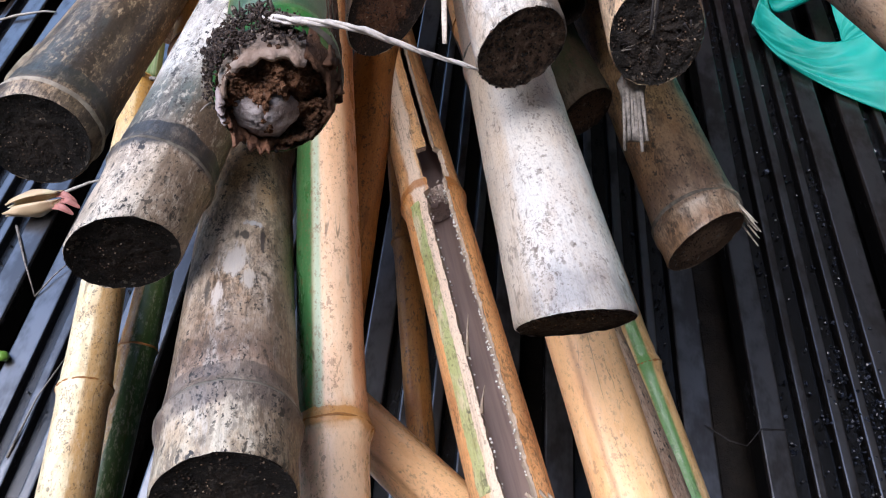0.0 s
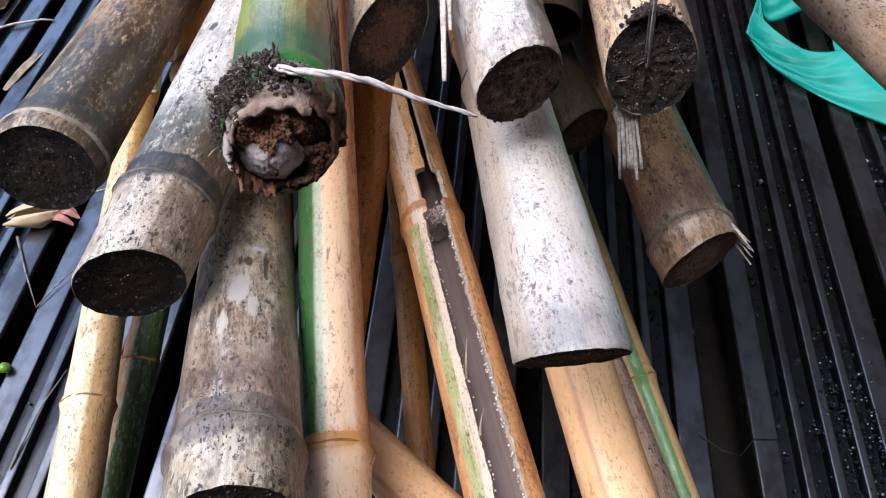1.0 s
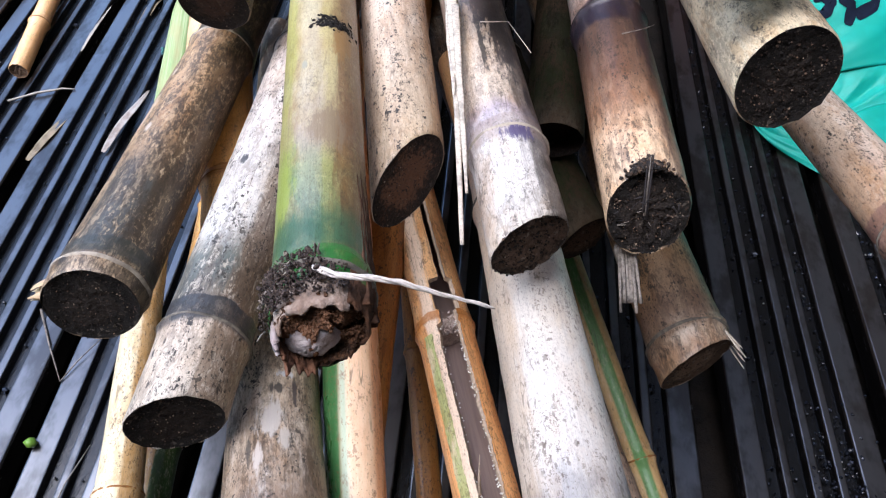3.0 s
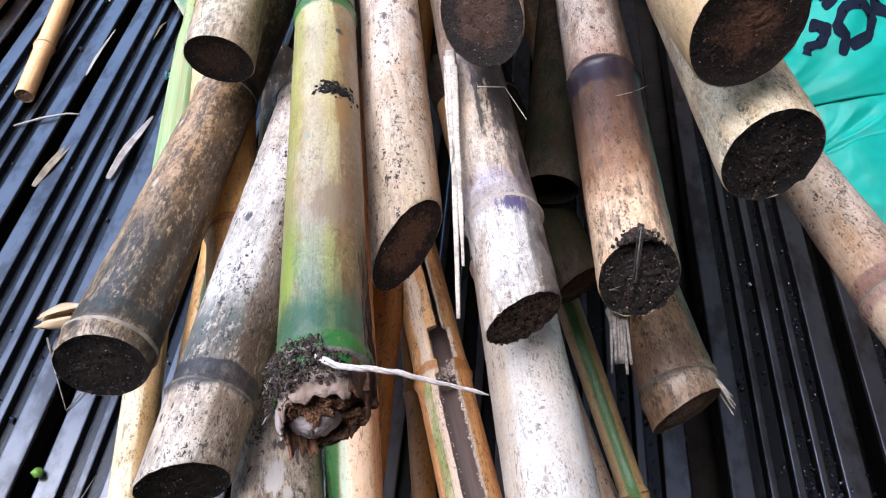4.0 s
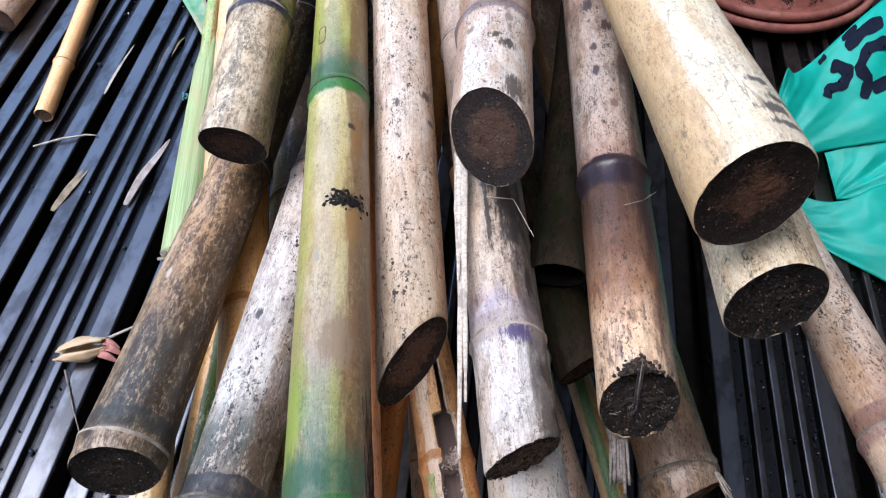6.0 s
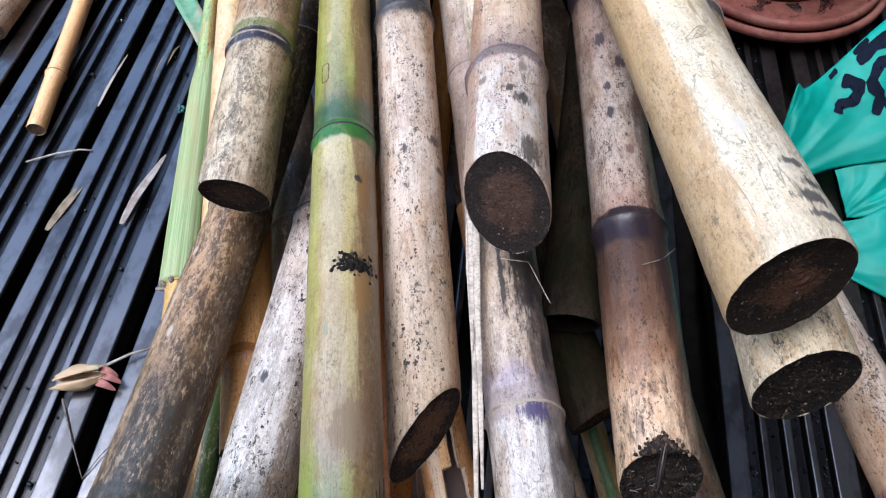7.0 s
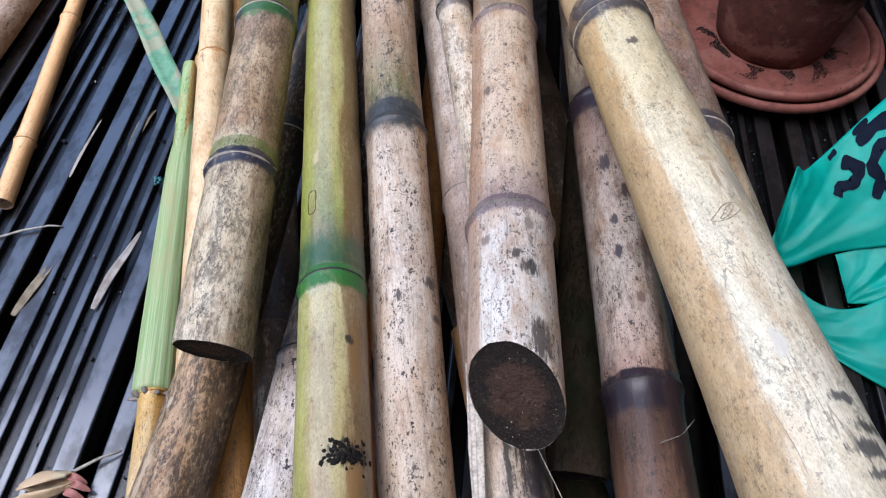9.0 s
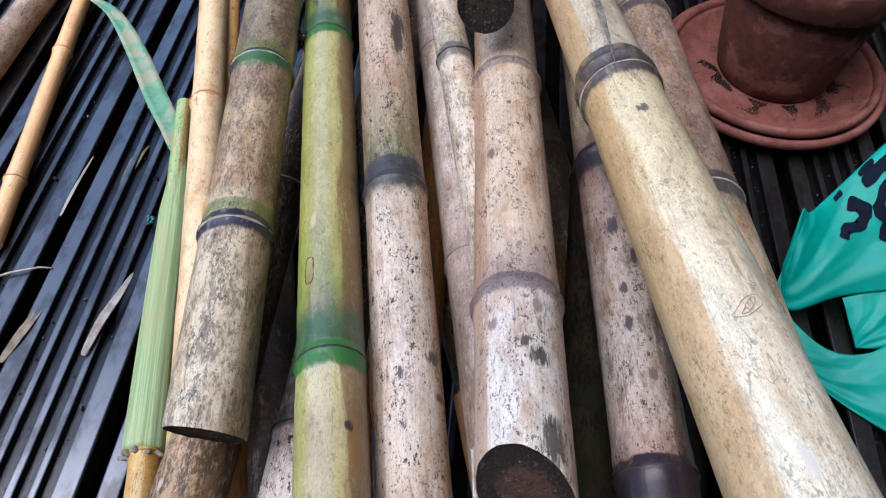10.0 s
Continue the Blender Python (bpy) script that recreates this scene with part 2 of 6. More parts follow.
# ---- deck and ground ----
def deck_material():
    n = Nodes("wet_decking_timber")
    rnd = n.nt.nodes.new("ShaderNodeObjectInfo").outputs["Random"]
    fib = n.noise(300, 4, 0.7, (1, 0.03, 1))
    blot = n.noise(14, 5, 0.65, (1, 0.5, 1))
    base = n.mix(rnd, (0.010, 0.0075, 0.006), (0.018, 0.013, 0.010))
    c = n.mix(n.step(fib, 0.4, 0.7), base, n.mix(0.6, base, (0.005, 0.004, 0.0035)))
    c = n.mix(n.math("MULTIPLY", n.step(blot, 0.52, 0.66), 0.6), c, (0.024, 0.017, 0.012))
    # groove floors coloured near black for their shade, faintly mottled like grit
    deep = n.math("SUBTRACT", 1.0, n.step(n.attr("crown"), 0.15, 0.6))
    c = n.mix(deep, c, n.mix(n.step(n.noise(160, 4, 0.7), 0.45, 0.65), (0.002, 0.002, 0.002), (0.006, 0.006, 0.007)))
    wet = n.math("ADD", n.math("MULTIPLY", n.noise(40, 6, 0.7, (1, 0.3, 1), (3, 1, 0)), 0.34), 0.06)
    nrm = n.bump(fib, 0.3, 0.0006)
    nrm = n.bump(n.noise(210, 4, 0.75), 0.16, 0.0015, nrm)
    # blue coat tint stands in for a bluer sky in the wet sheen
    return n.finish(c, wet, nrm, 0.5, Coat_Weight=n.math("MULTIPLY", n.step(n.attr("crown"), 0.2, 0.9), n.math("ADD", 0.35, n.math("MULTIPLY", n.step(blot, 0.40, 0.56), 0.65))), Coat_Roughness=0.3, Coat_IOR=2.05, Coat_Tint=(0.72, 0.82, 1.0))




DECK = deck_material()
RIDGES = [(0.0, 0.026), (0.040, 0.051), (0.067, 0.079), (0.093, 0.104), (0.118, 0.145)]
deck = tagged(new("deck_frame"), "dark wet grooved timber decking with grit in the grooves", "deck", kind="structure")


def board_mesh(width):
    """A board with two broad outer ridges and three narrow ones, along y."""
    k = width / 0.145
    prof = [(0.0, -0.03, 0.0)]
    for i, (a, b) in enumerate(RIDGES):
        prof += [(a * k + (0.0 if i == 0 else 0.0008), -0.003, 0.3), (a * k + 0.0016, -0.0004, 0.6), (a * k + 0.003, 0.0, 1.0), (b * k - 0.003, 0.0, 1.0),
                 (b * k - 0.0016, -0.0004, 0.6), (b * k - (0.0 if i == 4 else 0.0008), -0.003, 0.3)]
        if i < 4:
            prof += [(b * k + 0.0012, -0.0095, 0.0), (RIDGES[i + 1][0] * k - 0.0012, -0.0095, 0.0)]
    prof.append((width, -0.03, 0.0))
    bm = bmesh.new()
    layer = bm.verts.layers.float.new("crown")
    rows = []
    steps = 40
    for j in range(steps + 1):
        y = -0.945 + 4.34 * j / steps
        row = []
        for x, z, c in prof:
            w = 0.0006 * noise.noise((x * 60 + width * 50, y * 9, 0.3))
            v = bm.verts.new((x + w, y, z + w * 0.7))
            v[layer] = c
            row.append(v)
        rows.append(row)
    for r0, r1 in zip(rows, rows[1:]):
        for a in range(len(prof) - 1):
            bm.faces.new((r0[a], r0[a + 1], r1[a + 1], r1[a]))
    me = bpy.data.meshes.new("decking_board")
    bm.normal_update()
    bm.to_mesh(me)
    bm.free()
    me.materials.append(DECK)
    return me


BOARDS = ([0.281 + 0.168 * i for i in range(4)], [-0.643 - 0.183 * i for i in range(10)], [-0.459 + 0.181 * i for i in range(4)])
for lefts, width in zip(BOARDS, (0.146, 0.160, 0.158)):
    mesh = board_mesh(width)
    for i, left in enumerate(lefts):
        ob = new("decking_board", mesh)
        ob.parent = deck
        ob.location = (left, 0.003 * math.sin(i * 2.1 + width * 90), 0.0008 * math.sin(i * 3.7))


def ground_sheet():
    n = Nodes("dark_earth")
    a = n.noise(30, 5, 0.7)
    c = n.mix(n.step(a, 0.4, 0.65), (0.007, 0.0055, 0.0045), (0.016, 0.012, 0.009))
    mat = n.finish(c, 0.85, n.bump(a, 0.6, 0.01), 0.3)
    bm = bmesh.new()
    bmesh.ops.create_grid(bm, x_segments=24, y_segments=24, size=60)
    for v in bm.verts:
        v.co.z = -0.075 + (0.02 * noise.noise(v.co * 0.2) if v.co.length > 4 else 0)
    return tagged(part("ground", bm, mat, None), "dark damp earth under the decking", "ground", kind="structure")


ground_sheet()


# ---- unseen walls added behind and beside the camera to block light and reflections ----
def wall(name, x0, x1, y0, y1, height, colour, label):
    bm = bmesh.new()
    bmesh.ops.create_cube(bm, size=1.0)
    for v in bm.verts:
        v.co = Vector(((x0 + x1) / 2 + v.co.x * (x1 - x0), (y0 + y1) / 2 + v.co.y * (y1 - y0), -0.08 + (v.co.z + 0.5) * height))
    bmesh.ops.bevel(bm, geom=list(bm.edges), offset=0.01, segments=1, affect="EDGES")
    tagged(part(name, bm, plain(name + "_plaster", colour, 0.85, 0.2, 30, bump_d=0.004), None, smooth=False), label, "wall", kind="structure")


wall("wall_south", -3.2, 1.14, -1.15, -0.952, 3.6, (0.10, 0.08, 0.068), "plain dull brick-coloured wall, unseen, added to block light from behind")
wall("wall_east", 1.02, 1.14, -0.95, 3.4, 4.4, (0.014, 0.012, 0.010), "plain dark wall, unseen, added to block sky light")
wall("wall_west", -2.6, -2.48, -0.95, 3.4, 0.95, (0.07, 0.06, 0.05), "low dark wall, unseen, added to cut low side light")
wall("wall_north_west", -2.6, -1.0, 3.402, 3.52, 0.95, (0.07, 0.06, 0.05), "low dark wall, unseen, added to cut low side light")
wall("wall_north_east", -0.998, 1.14, 3.402, 3.52, 6.6, (0.014, 0.012, 0.010), "plain dark wall, unseen, added to block sky light")

# ---- bamboo canes ----
def crumb_material():
    n = Nodes("soil_crumbs")
    isl = n.nt.nodes.new("ShaderNodeNewGeometry").outputs["Random Per Island"]
    c = n.ramp(isl, [(0.0, (0.006, 0.005, 0.004)), (0.55, (0.022, 0.015, 0.011)), (0.85, (0.06, 0.036, 0.022)), (0.96, (0.15, 0.095, 0.06)), (1.0, (0.32, 0.25, 0.18))])
    return n.finish(c, 0.75, n.bump(n.noise(900, 3, 0.7), 0.5, 0.0006), 0.35)


CRUMBS = crumb_material()


def cane_frame(x0, z0, x1, z1, y_front):
    """Place of a cane's cut end and its axes: x to the right, z along the cane towards its far end."""
    ax = Vector((x1 - x0, 0.6, z1 - z0)).normalized()
    k = (y_front - 0.2) / 0.6
    foot = Vector((x0 + (x1 - x0) * k, y_front, z0 + (z1 - z0) * k))
    right = Vector((1, 0, 0))
    right = (right - ax * right.dot(ax)).normalized()
    down = ax.cross(right)
    m = Matrix((right, down, ax)).transposed().to_4x4()
    m.translation = foot
    return m, ax


def clod_shape():
    bm = bmesh.new()
    bmesh.ops.create_icosphere(bm, subdivisions=1, radius=1.0)
    shape = [v.co.copy() for v in bm.verts], [[v.index for v in f.verts] for f in bm.faces]
    bm.free()
    return shape


CLOD = clod_shape()


def lump(bm, centre, size, seed, flat=1.0):
    """A small uneven clod."""
    turn = Euler((seed * 1.3, seed * 2.1, seed * 0.7)).to_matrix()
    made = []
    for co in CLOD[0]:
        k = size * (1 + 0.45 * noise.noise(co * 1.4 + Vector((seed, seed * 3.1, 0))))
        made.append(bm.verts.new(Vector(centre) + turn @ Vector((co.x * k, co.y * k * flat, co.z * k * 0.8))))
    for f in CLOD[1]:
        bm.faces.new([made[i] for i in f])


def strand(bm, points, radius, flat=1.0, sides=6, taper=0.3, jag=0.0):
    """A tapering strip or fibre through points."""
    rings = []
    pts = [Vector(p) for p in points]
    for i, p in enumerate(pts):
        t = (pts[min(i + 1, len(pts) - 1)] - pts[max(i - 1, 0)]).normalized()
        a = t.orthogonal().normalized() if abs(t.x) > 0.9 else (Vector((1, 0, 0)) - t * t.x).normalized()
        b = t.cross(a)
        r = radius * (1 - (1 - taper) * i / (len(pts) - 1)) * (1 + jag * noise.noise(p * 300))
        rings.append([bm.verts.new(p + a * r * math.cos(q * math.tau / sides) + b * r * flat * math.sin(q * math.tau / sides)) for q in range(sides)])
    for r0, r1 in zip(rings, rings[1:]):
        for q in range(sides):
            bm.faces.new((r0[q], r0[(q + 1) % sides], r1[(q + 1) % sides], r1[q]))
    bm.faces.new(rings[0][::-1])
    bm.faces.new(rings[-1])


def cane_rings(length, nodes):
    """Places along a cane where its skin gets a ring: even steps, closer at the cut and at the nodes."""
    zs = {0.0, 0.0015, 0.004}
    z = 0.008
    while z < length:
        zs.add(round(z, 4))
        z += 0.009
    for nd in nodes:
        for d in (-0.012, -0.008, -0.005, -0.003, -0.0015, 0.0, 0.0015, 0.003, 0.005, 0.008, 0.012):
            if 0.005 < nd + d < length:
                zs.add(round(nd + d, 4))
    for q0, q1 in zip(nodes, nodes[1:]):
        zs.update(((q0 + q1) / 2 - 1e-5, (q0 + q1) / 2 + 1e-5))
    zs.add(length)
    return sorted(z for z in zs if z <= length)


def profile(z, radius_at, nodes, seed, swell):
    r = radius_at(z)
    for nd in nodes:
        d = z - nd
        r += swell * (0.0011 * math.exp(-(d / 0.011) ** 2) + 0.0007 * math.exp(-((d + 0.0035) / 0.0018) ** 2) - 0.0008 * math.exp(-((d - 0.0045) / 0.003) ** 2))
    return r


def bow_at(z, length, bow):
    k = min(1.0, z / 0.6)
    return bow[0] * math.sin(math.pi * k), bow[1] * math.sin(math.pi * k)


def cane(spec, y_front, y_back, nodes, skin, end="umber", cut=(0.0, 0.0), label="", ring=RING_GREY, name="bamboo_cane", swell=1.0,
         hollow=0.0, segs=40, bow=(0.0, 0.0), rough_end=0.0012, seed=1.0, group="pile of bamboo canes"):
    """One cane: the skin, a ring at each node, the cut end at the front and one at the back. nodes: y of each node.
    cut: how far the cut slants back to the right, and back at the top, per radius."""
    x0, z0, x1, z1, ra, rb = spec
    m, ax = cane_frame(x0, z0, x1, z1, y_front)
    if y_back >= 1.3 and z1 < z0 and name == "bamboo_cane" and z0 > 0.3:
        y_back = min(2.5, 0.2 + 0.6 * (z0 - 0.04) / (z0 - z1))
    length = (y_back - y_front) / ax.y
    marks = [(y - y_front) / ax.y for y in nodes]

    def radius_at(z):
        y = min(1.15, max(y_front, y_front + z * ax.y))
        return ra + (rb - ra) * (y - 0.2) / 0.6

    thing = new(name)
    thing.matrix_world = m
    tagged(thing, label, "bamboo cane", group)
    # skin
    bm = bmesh.new()
    la, ls, ln = (bm.verts.layers.float.new(q) for q in ("along", "side", "nodal"))
    zs = cane_rings(length, marks)
    rows = []
    for i, z in enumerate(zs):
        r = profile(z, radius_at, marks, seed, swell)
        if z == 0.0:
            r -= 0.0008
        bx, by = bow_at(z, length, bow)
        fade = max(0.0, 1 - z / 0.06)
        near = min((z - q for q in marks), key=abs, default=1.0)
        row = []
        for k in range(segs):
            th = math.tau * k / segs
            sx, up = math.sin(th), math.cos(th)
            rr = r * (1 + 0.018 * noise.noise((sx * 1.2 + seed * 7, up * 1.2, z * 9))) + 0.0004 * noise.noise((sx * 6, up * 6 + seed, z * 60))
            dz = (cut[0] * sx + cut[1] * up) * r * fade
            if i == 0:
                dz += rough_end * 0.8 * noise.noise((sx * 7 + seed, up * 7, 0.0))
            v = bm.verts.new((sx * rr + bx, -up * rr + by, z + dz))
            v[la], v[ls], v[ln] = z + dz, sx, near
            row.append(v)
        rows.append(row)
    for r0, r1 in zip(rows, rows[1:]):
        for k in range(segs):
            bm.faces.new((r0[k], r1[k], r1[(k + 1) % segs], r0[(k + 1) % segs]))
    culm = part("culm", bm, skin, thing)
    # cut faces
    front = None
    for face, (z, sl, depth) in enumerate(((0.0, cut, 0.0016), (length, (0.0, 0.0), -0.001))):
        bm = bmesh.new()
        r = radius_at(z) * 0.985 - (0.0006 if face == 0 else 0)
        bx, by = bow_at(z, length, bow)
        rings = 12 if face == 0 else 3
        grid = []
        for j in range(1, rings + 1):
            q = j / rings
            row = []
            for k in range(segs):
                th = math.tau * k / segs
                sx, up = math.sin(th), math.cos(th)
                rr = r * q * (1 + 0.018 * noise.noise((sx * 1.2 + seed * 7, up * 1.2, z * 9)))
                dz = (sl[0] * sx + sl[1] * up) * r * q + depth * (1 - q ** 8)
                dz += hollow * (1 - q ** 6) if face == 0 else 0
                dz += rough_end * (noise.noise((sx * rr * 260 + seed, up * rr * 260, 1.0)) + 0.7 * noise.noise((sx * rr * 620, up * rr * 620 + seed, 2.0)))
                row.append(bm.verts.new((sx * rr + bx, -up * rr + by, z + dz)))
            grid.append(row)
        mid = bm.verts.new((bx, by, z + depth + (hollow if face == 0 else 0)))
        for k in range(segs):
            bm.faces.new((mid, grid[0][k], grid[0][(k + 1) % segs]))
        for r0, r1 in zip(grid, grid[1:]):
            for k in range(segs):
                bm.faces.new((r0[k], r1[k], r1[(k + 1) % segs], r0[(k + 1) % segs]))
        face_ob = part("cut_end", bm, SOIL[end] if face == 0 else SOIL["brown"], thing, {"black": "black soil-caked cut end", "umber": "dark brown pith of the cut end", "sepia": "warm brown sawn end with a black rim",
             "brown": "brown soil-caked cut end", "tan": "tan fibrous cut end", "pith": "rotten brown cut end"}[end] if face == 0 else "")
        front = front or face_ob
    if rough_end > 0.0004:
        bm = bmesh.new()
        rnd = random.Random(int(seed * 91) + 5)
        r = radius_at(0.0)
        for _ in range(int(420 + 260000 * max(0.0, rough_end - 0.0008))):
            th, q = rnd.uniform(0, math.tau), rnd.uniform(0.05, 1.0) ** 0.6
            sx, up = math.sin(th) * q, math.cos(th) * q
            lump(bm, (sx * r * 0.97, -up * r * 0.97, (cut[0] * sx + cut[1] * up) * r + 0.0016 * (1 - q ** 8) + hollow * (1 - q ** 6)),
                 rnd.uniform(0.00018, 0.0006) * (1.6 if rough_end > 0.0016 and rnd.random() < 0.3 else 1.0), rnd.uniform(0, 9))
        tagged(part("crumbled_soil", bm, CRUMBS, front, "crumbs of dark soil", smooth=False), kind="stuff")
    # raised sheath scars
    for i, q in enumerate(marks):
        if not 0.006 < q < length - 0.01:
            continue
        bm = bmesh.new()
        r = profile(q, radius_at, marks, seed, swell) + 0.0002
        bx, by = bow_at(q, length, bow)
        rows = []
        slant = 0.0016 * math.sin(seed * 3 + i)
        for k in range(56):
            th = math.tau * k / 56
            sx, up = math.sin(th), math.cos(th)
            wob = slant * up + 0.0007 * noise.noise((sx * 2 + seed, up * 2, q * 9))
            hgt = 0.0012 * (0.75 + 0.6 * noise.noise((sx * 5, up * 5 + seed, q)))
            base = r * (1 + 0.018 * noise.noise((sx * 1.2 + seed * 7, up * 1.2, q * 9)))
            row = []
            for dz, dr in ((-0.0016, -0.0008), (-0.0006, hgt), (0.0005, hgt * 0.8), (0.0018, -0.0008)):
                row.append(bm.verts.new((sx * (base + dr) + bx, -up * (base + dr) + by, q + dz + wob - 0.003)))
            rows.append(row)
        for k in range(56):
            r0, r1 = rows[k], rows[(k + 1) % 56]
            for j in range(3):
                bm.faces.new((r0[j], r1[j], r1[j + 1], r0[j + 1]))
        part("node_ring", bm, ring[i] if isinstance(ring, (list, tuple)) else ring, thing)
    return thing



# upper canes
# far stops: own dark brown taken nearly black for shade; right flank too
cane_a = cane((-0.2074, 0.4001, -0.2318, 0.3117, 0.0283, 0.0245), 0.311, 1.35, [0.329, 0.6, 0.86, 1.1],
     bamboo("skin_dark_brown", 1.04, [(0.0, (0.40, 0.32, 0.23)), (0.018, (0.34, 0.26, 0.18)), (0.028, (0.07, 0.072, 0.066)), (0.09, (0.07, 0.068, 0.058)),
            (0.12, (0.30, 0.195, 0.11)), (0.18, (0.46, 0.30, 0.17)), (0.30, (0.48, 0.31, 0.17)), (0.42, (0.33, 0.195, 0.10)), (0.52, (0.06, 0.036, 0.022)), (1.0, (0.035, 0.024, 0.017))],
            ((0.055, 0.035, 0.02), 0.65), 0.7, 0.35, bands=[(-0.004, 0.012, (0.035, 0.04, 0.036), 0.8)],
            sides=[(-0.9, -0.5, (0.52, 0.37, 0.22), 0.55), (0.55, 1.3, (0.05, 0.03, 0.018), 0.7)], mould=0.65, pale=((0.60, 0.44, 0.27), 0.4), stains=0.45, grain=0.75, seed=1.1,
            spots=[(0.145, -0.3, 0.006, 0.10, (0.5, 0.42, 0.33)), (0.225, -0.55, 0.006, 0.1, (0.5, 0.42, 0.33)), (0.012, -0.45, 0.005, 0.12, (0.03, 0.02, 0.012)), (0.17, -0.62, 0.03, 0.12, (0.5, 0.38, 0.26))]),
     "black", (0.15, 0.1), "dark brown bamboo cane with a black soiled end", RING_PALE, seed=1.1)

# shade is coloured into the stops past 0.34 m and the right flank
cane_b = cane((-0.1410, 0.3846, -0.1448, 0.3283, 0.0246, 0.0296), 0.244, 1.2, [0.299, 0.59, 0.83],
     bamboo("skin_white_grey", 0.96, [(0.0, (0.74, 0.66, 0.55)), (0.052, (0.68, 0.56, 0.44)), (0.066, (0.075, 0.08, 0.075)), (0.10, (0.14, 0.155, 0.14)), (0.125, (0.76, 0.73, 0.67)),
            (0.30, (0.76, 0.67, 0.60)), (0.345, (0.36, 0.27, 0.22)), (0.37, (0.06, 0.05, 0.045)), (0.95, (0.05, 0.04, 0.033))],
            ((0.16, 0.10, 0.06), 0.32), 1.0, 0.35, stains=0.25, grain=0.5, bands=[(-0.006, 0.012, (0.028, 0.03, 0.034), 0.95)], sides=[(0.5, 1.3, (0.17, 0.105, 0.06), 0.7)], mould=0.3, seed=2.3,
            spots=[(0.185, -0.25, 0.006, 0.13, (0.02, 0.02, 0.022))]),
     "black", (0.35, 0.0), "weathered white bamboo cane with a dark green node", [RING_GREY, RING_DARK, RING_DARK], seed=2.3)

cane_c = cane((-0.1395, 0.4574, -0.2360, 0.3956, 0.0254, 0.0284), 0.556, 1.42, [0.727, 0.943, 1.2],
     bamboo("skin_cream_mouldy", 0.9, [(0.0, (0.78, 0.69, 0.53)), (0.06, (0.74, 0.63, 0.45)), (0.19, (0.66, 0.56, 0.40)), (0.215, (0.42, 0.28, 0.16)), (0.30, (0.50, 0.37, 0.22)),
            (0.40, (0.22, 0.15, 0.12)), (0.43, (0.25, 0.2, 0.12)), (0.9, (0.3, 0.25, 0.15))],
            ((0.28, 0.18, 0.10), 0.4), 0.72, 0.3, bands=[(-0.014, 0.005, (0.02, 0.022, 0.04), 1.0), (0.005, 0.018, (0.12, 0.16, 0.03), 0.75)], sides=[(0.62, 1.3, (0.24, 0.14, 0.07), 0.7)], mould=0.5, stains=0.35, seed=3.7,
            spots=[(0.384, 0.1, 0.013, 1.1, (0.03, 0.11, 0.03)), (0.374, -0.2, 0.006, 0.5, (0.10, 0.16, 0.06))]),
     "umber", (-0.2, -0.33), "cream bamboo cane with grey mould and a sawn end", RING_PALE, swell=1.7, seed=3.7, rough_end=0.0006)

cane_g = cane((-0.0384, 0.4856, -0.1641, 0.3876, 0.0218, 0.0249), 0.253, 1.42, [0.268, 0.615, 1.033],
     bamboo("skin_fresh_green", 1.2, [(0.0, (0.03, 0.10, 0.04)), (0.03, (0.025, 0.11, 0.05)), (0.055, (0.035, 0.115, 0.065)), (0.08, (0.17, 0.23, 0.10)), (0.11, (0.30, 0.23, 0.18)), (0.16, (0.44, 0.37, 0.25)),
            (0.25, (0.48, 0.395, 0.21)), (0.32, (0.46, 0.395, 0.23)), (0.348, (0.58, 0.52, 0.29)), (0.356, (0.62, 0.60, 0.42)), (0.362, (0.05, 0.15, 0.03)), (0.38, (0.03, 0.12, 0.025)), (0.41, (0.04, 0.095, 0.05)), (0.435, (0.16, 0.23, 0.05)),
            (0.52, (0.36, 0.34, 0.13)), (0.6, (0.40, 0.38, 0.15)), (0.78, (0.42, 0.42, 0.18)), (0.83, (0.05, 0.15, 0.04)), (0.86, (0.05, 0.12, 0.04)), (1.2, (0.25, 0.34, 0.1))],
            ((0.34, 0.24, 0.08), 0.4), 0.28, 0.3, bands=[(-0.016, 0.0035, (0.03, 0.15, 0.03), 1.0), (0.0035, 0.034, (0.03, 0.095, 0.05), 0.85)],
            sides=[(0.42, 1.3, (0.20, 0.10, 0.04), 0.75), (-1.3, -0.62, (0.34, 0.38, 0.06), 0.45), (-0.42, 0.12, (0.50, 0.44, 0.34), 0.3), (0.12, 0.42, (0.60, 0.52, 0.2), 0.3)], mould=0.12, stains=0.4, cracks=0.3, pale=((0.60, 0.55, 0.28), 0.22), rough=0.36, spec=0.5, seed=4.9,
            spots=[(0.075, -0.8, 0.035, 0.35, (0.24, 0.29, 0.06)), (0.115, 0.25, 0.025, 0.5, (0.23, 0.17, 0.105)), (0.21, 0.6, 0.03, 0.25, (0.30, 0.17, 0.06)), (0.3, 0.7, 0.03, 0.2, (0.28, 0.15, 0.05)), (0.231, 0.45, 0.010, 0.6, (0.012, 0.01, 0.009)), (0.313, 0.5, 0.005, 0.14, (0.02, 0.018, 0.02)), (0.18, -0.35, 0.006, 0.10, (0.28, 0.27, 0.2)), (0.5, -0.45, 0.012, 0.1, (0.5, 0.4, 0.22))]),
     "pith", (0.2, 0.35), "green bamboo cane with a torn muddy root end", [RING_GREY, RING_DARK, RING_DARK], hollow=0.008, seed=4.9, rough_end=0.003)

